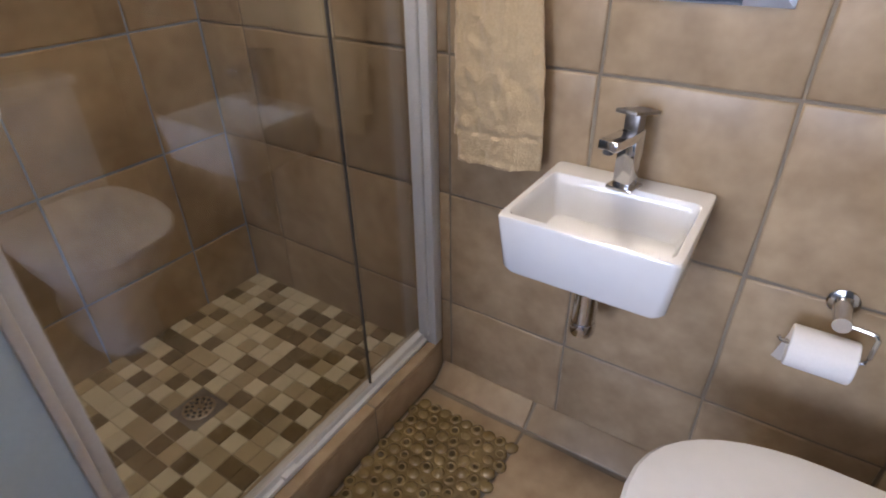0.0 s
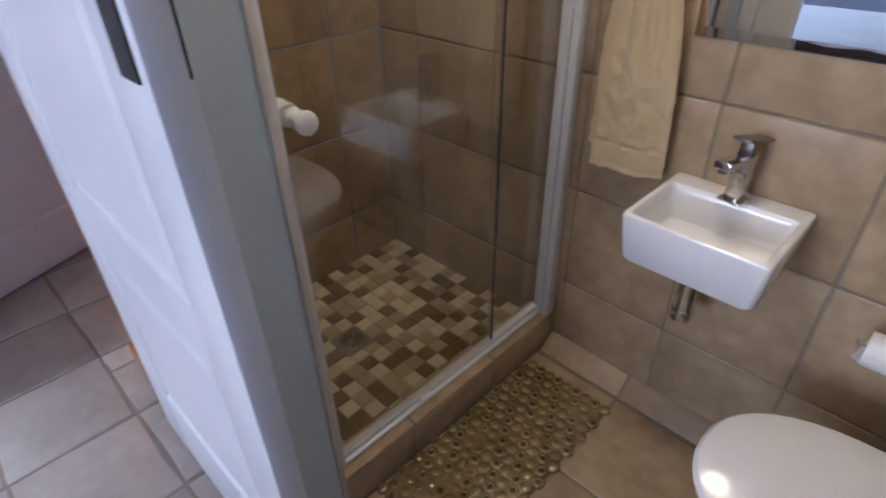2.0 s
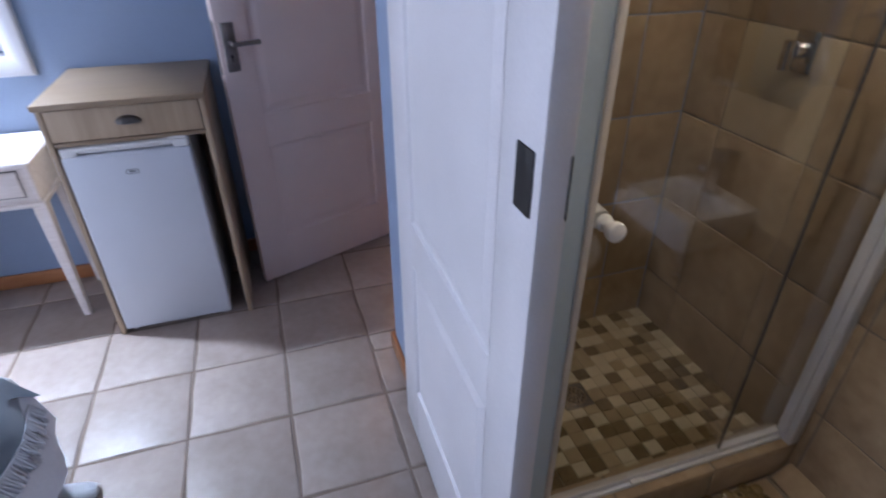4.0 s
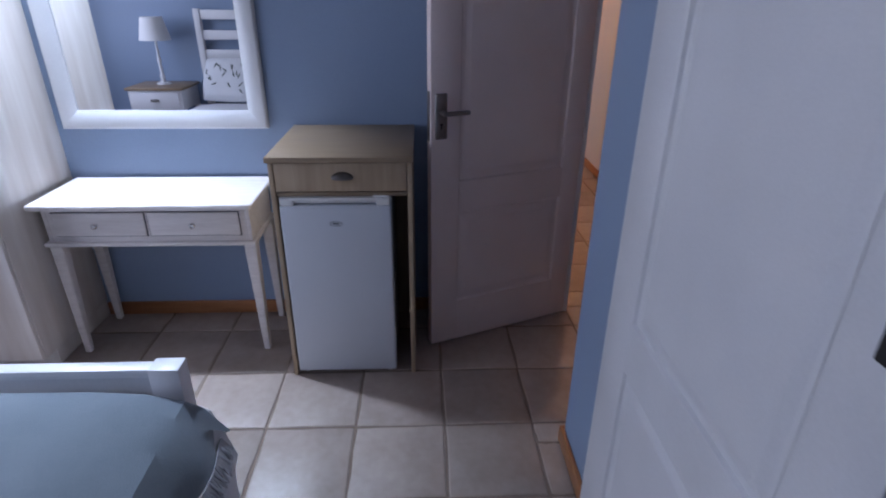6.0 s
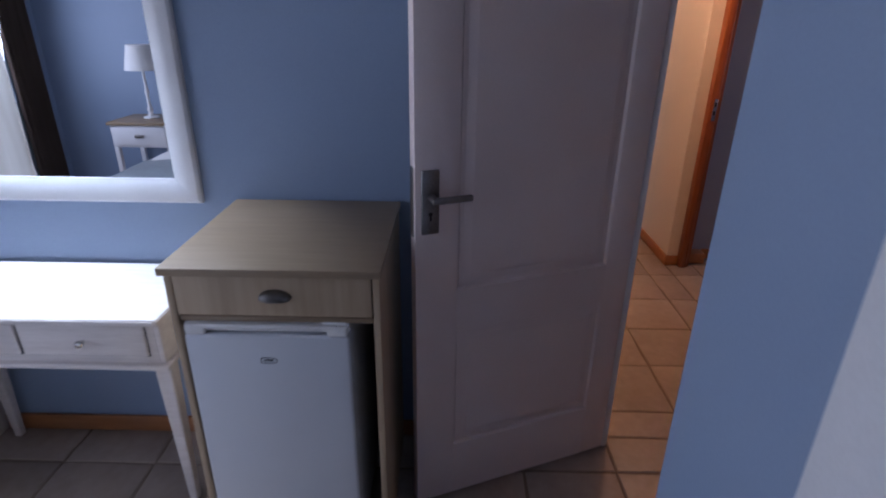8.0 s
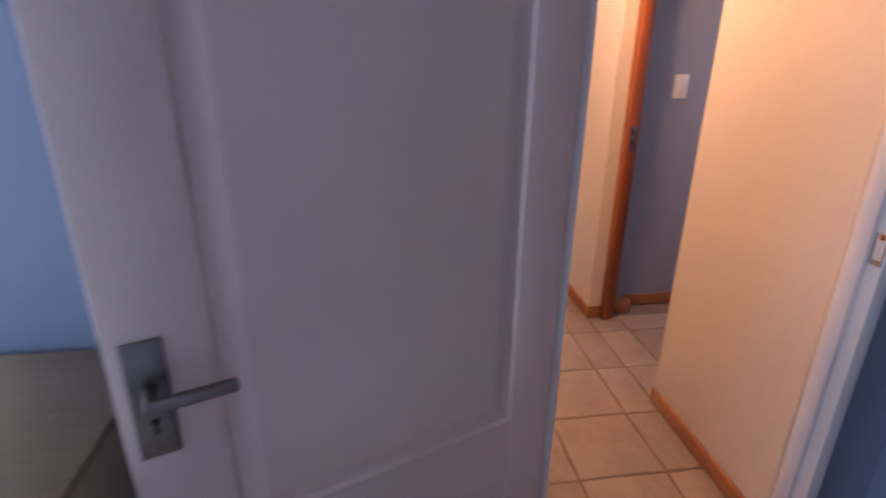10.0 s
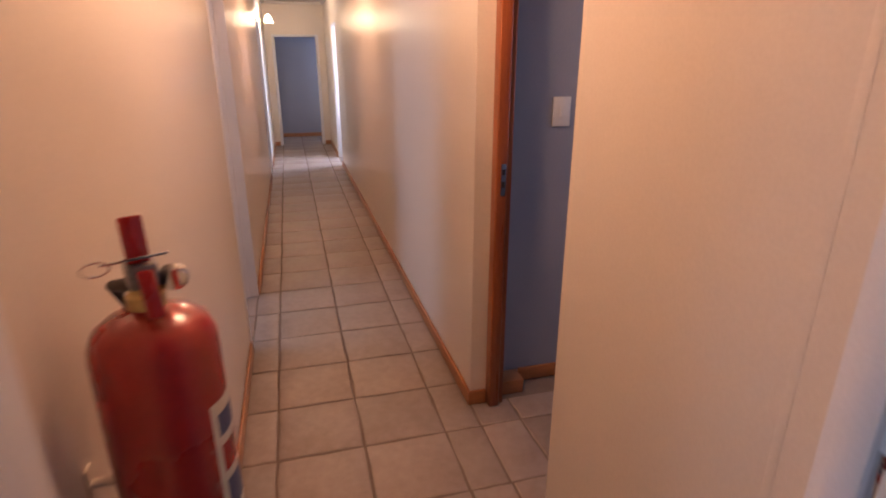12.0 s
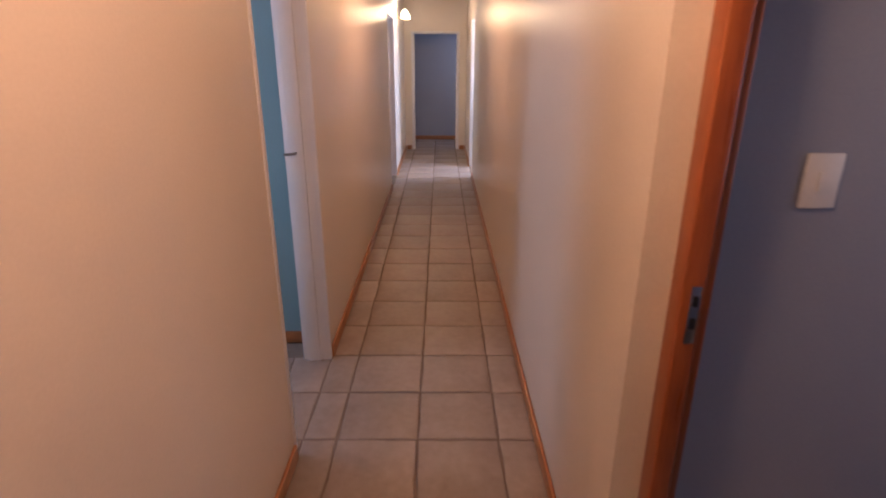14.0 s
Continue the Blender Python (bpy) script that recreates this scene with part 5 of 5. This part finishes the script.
floor_tiles(floor_bedroom, -0.538, 2.84, -3.95, 0.0)
floor_tiles(floor_bedroom, 0.455, 2.84, 0.0, 0.098)
floor_tiles(floor_bedroom, -0.538, 0.455, 0.0, 1.31)
floor_tiles(floor_corridor, -10.69, -0.538, 0.202, 1.213)
floor_tiles(floor_corridor, -2.27, -1.48, 1.213, 3.19)
floor_tiles(floor_corridor, -3.83, -3.04, -0.7, 0.202)
floor_tiles(floor_corridor, -11.85, -10.69, 0.0, 1.4)

# bathroom wall tiles, laid in a straight grid
P = 0.33
rnd = random.Random(8)
to_south = pose(0, 0, 0, 90, 0, 0)
to_east = pose(0, 0, 0, 90, 0, 90)


def wall_tiles(parent, u_lines, z_lines, place):
    n = 0
    for u0, u1 in zip(u_lines, u_lines[1:]):
        for z0, z1 in zip(z_lines, z_lines[1:]):
            n += 1
            w, h = u1 - u0 - 0.0055, z1 - z0 - 0.0055
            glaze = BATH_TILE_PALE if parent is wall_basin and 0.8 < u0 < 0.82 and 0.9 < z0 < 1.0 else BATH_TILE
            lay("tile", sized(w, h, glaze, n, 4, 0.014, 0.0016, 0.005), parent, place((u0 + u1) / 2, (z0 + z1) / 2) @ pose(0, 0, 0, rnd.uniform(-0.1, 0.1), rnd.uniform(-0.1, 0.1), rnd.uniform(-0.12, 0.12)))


Z_LINES = [0.0, 0.28, 0.612, 0.945, 1.275, 1.605, 1.935, 2.265, 2.42]
wall_tiles(wall_basin, [0.622, 0.805, 1.138, 1.467, 1.80, 2.128, 2.458, 2.76], Z_LINES, lambda u, z: Matrix.Translation((u, 1.150, z)) @ to_south)
wall_tiles(wall_shower, [0.252, 0.592, 0.937, 1.150], Z_LINES, lambda u, z: Matrix.Translation((0.622, u, z)) @ to_east)

# bathroom floor tiles and kerb
for k, (a, b, c, d) in enumerate([(x0, x1, y0, y1) for x0, x1 in ((1.437, 1.745), (1.745, 2.075), (2.075, 2.405), (2.405, 2.76)) for y0, y1 in ((0.099, 0.414), (0.414, 0.747), (0.747, 1.078))]):
    lay("tile", sized(b - a - 0.009, d - c - 0.009, BATH_TILE, k, 4, 0.010, 0.0015, 0.004), floor_bathroom, Matrix.Translation(((a + b) / 2, (c + d) / 2, 0)))
# sloping cove of cut tiles along the basin wall
bm = bmesh.new()
ends = [[bm.verts.new((x, y, z)) for y, z in ((1.086, -0.003), (1.153, -0.003), (1.153, 0.048))] for x in (1.442, 2.758)]
for k in range(3):
    bm.faces.new((ends[0][k], ends[0][(k + 1) % 3], ends[1][(k + 1) % 3], ends[1][k]))
bm.faces.new(ends[0])
bm.faces.new(ends[1])
part("cove", bm, BATH_GROUT, floor_bathroom, soft=False)
for k, (a, b) in enumerate(((1.443, 1.745), (1.745, 2.075), (2.075, 2.405), (2.405, 2.757))):
    lay("tile", sized(b - a - 0.009, 0.080, BATH_TILE, k, 4, 0.006, 0.0012, 0.004), floor_bathroom, Matrix.Translation(((a + b) / 2, 1.1165, 0.0285)) @ pose(0, 0, 0, 37, 0, 0))
kerb = tagged(part("shower_kerb", box((1.350, 0.268, 0.0), (1.4365, 1.149, 0.1325)), BATH_GROUT, soft=False), "tiled shower kerb in beige tile", "kerb", kind="structure")
for y0, y1 in ((0.268, 0.505), (0.505, 0.838), (0.838, 1.149)):
    yc, w = (y0 + y1) / 2, y1 - y0 - 0.006
    lay("tile", sized(0.092, w, BATH_TILE, 1, 2, 0.012, 0.0008, 0.003), kerb, Matrix.Translation((1.394, yc, 0.136)))
    lay("tile", sized(0.112, w, BATH_TILE, 2, 2, 0.010, 0.0008, 0.003), kerb, Matrix.Translation((1.440, yc, 0.064)) @ pose(0, 0, 0, 0, 90, 0))

# shower floor of small mosaic tiles
shower_floor = tagged(part("shower_floor", box((0.622, 0.255, 0.0), (1.350, 1.150, 0.067)), MOSAIC_GROUT, soft=False), "shower floor of small cream, tan and brown mosaic tiles", "floor", kind="structure")
step = 0.0525
stones = [[tile_mesh("mosaic", 0.0518 * n - 0.0035, step - 0.0035, 0.006, mat, 5 + n, 0.0004, 0.0012) for n in (1, 2)] for mat in MOSAIC]
rnd = random.Random(21)
above = [3] * 15
for j in range(17):
    i, before = 0, 3
    while i < 14:
        n = 2 if i < 13 and rnd.random() < 0.04 else 1
        x, y = 0.624 + (i + n / 2) * 0.0518, 0.258 + (j + 0.5) * step
        tone = rnd.choices((0, 1, 2), (0.36, 0.31, 0.33))[0]
        if tone in (before, above[i]) and rnd.random() < 0.65:
            tone = (tone + rnd.choice((1, 2))) % 3
        before = above[i] = tone
        if not (0.94 < x < 1.06 and 0.56 < y < 0.68):
            lay("mosaic_tile", stones[tone][n - 1], shower_floor, Matrix.Translation((x, y, 0.0725)) @ pose(0, 0, 0, 0, 0, rnd.uniform(-0.8, 0.8)))
        i += n

# pebble bath mat
mat_thing = thing("bath_mat", (1.60, 0.69, 0.0), "bronze see-through bath mat of moulded pebbles", "bath mat")
bm = bmesh.new()
x0, x1, y0, y1 = 1.448, 1.746, 0.357, 1.026
add_box(bm, (x0 + 0.004, y0 + 0.004, 0.001), (x1 - 0.006, y1 - 0.010, 0.0096), 0.002)
part("web", bm, PEBBLE, mat_thing, "thin see-through web")
bm = lathe([(0.0182, 0.0), (0.0190, 0.0035), (0.0172, 0.0072), (0.0125, 0.0096), (0.006, 0.0108), (0.001, 0.0110)], (0, 0, 0), 14)
dome = smooth(mesh_of("pebble", bm, PEBBLE), 70)
bm = lathe([(0.0182, 0.0), (0.0190, 0.0035), (0.0168, 0.0074), (0.0122, 0.0094), (0.0092, 0.0090), (0.0080, 0.0078)], (0, 0, 0), 14)
cup = smooth(mesh_of("pebble", bm, PEBBLE), 70)
# lining of the sunk pebbles, with their shade put into its colour
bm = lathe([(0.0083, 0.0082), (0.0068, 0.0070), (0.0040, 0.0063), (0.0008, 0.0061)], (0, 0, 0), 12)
hollow = smooth(mesh_of("hollow", bm, PEBBLE_SHADED), 70)
rnd = random.Random(4)
for j in range(20):
    for i in range(9):
        x = x0 + 0.004 + (i + (0.5 if j % 2 else 0.05)) * 0.0345
        y = y0 + (j + 0.3) * 0.0338
        m = Matrix.Translation((x, y, 0.002)) @ pose(0, 0, 0, rnd.uniform(-5, 5), rnd.uniform(-5, 5), rnd.uniform(0, 360)) @ Matrix.Diagonal((rnd.uniform(0.90, 1.06), rnd.uniform(0.88, 1.04), rnd.uniform(0.85, 1.2), 1))
        sunk = (i + j // 2) % 2 == 0 if j % 2 else (i + j // 2) % 2 == 1
        stone = lay("pebble", cup if sunk else dome, mat_thing, m)
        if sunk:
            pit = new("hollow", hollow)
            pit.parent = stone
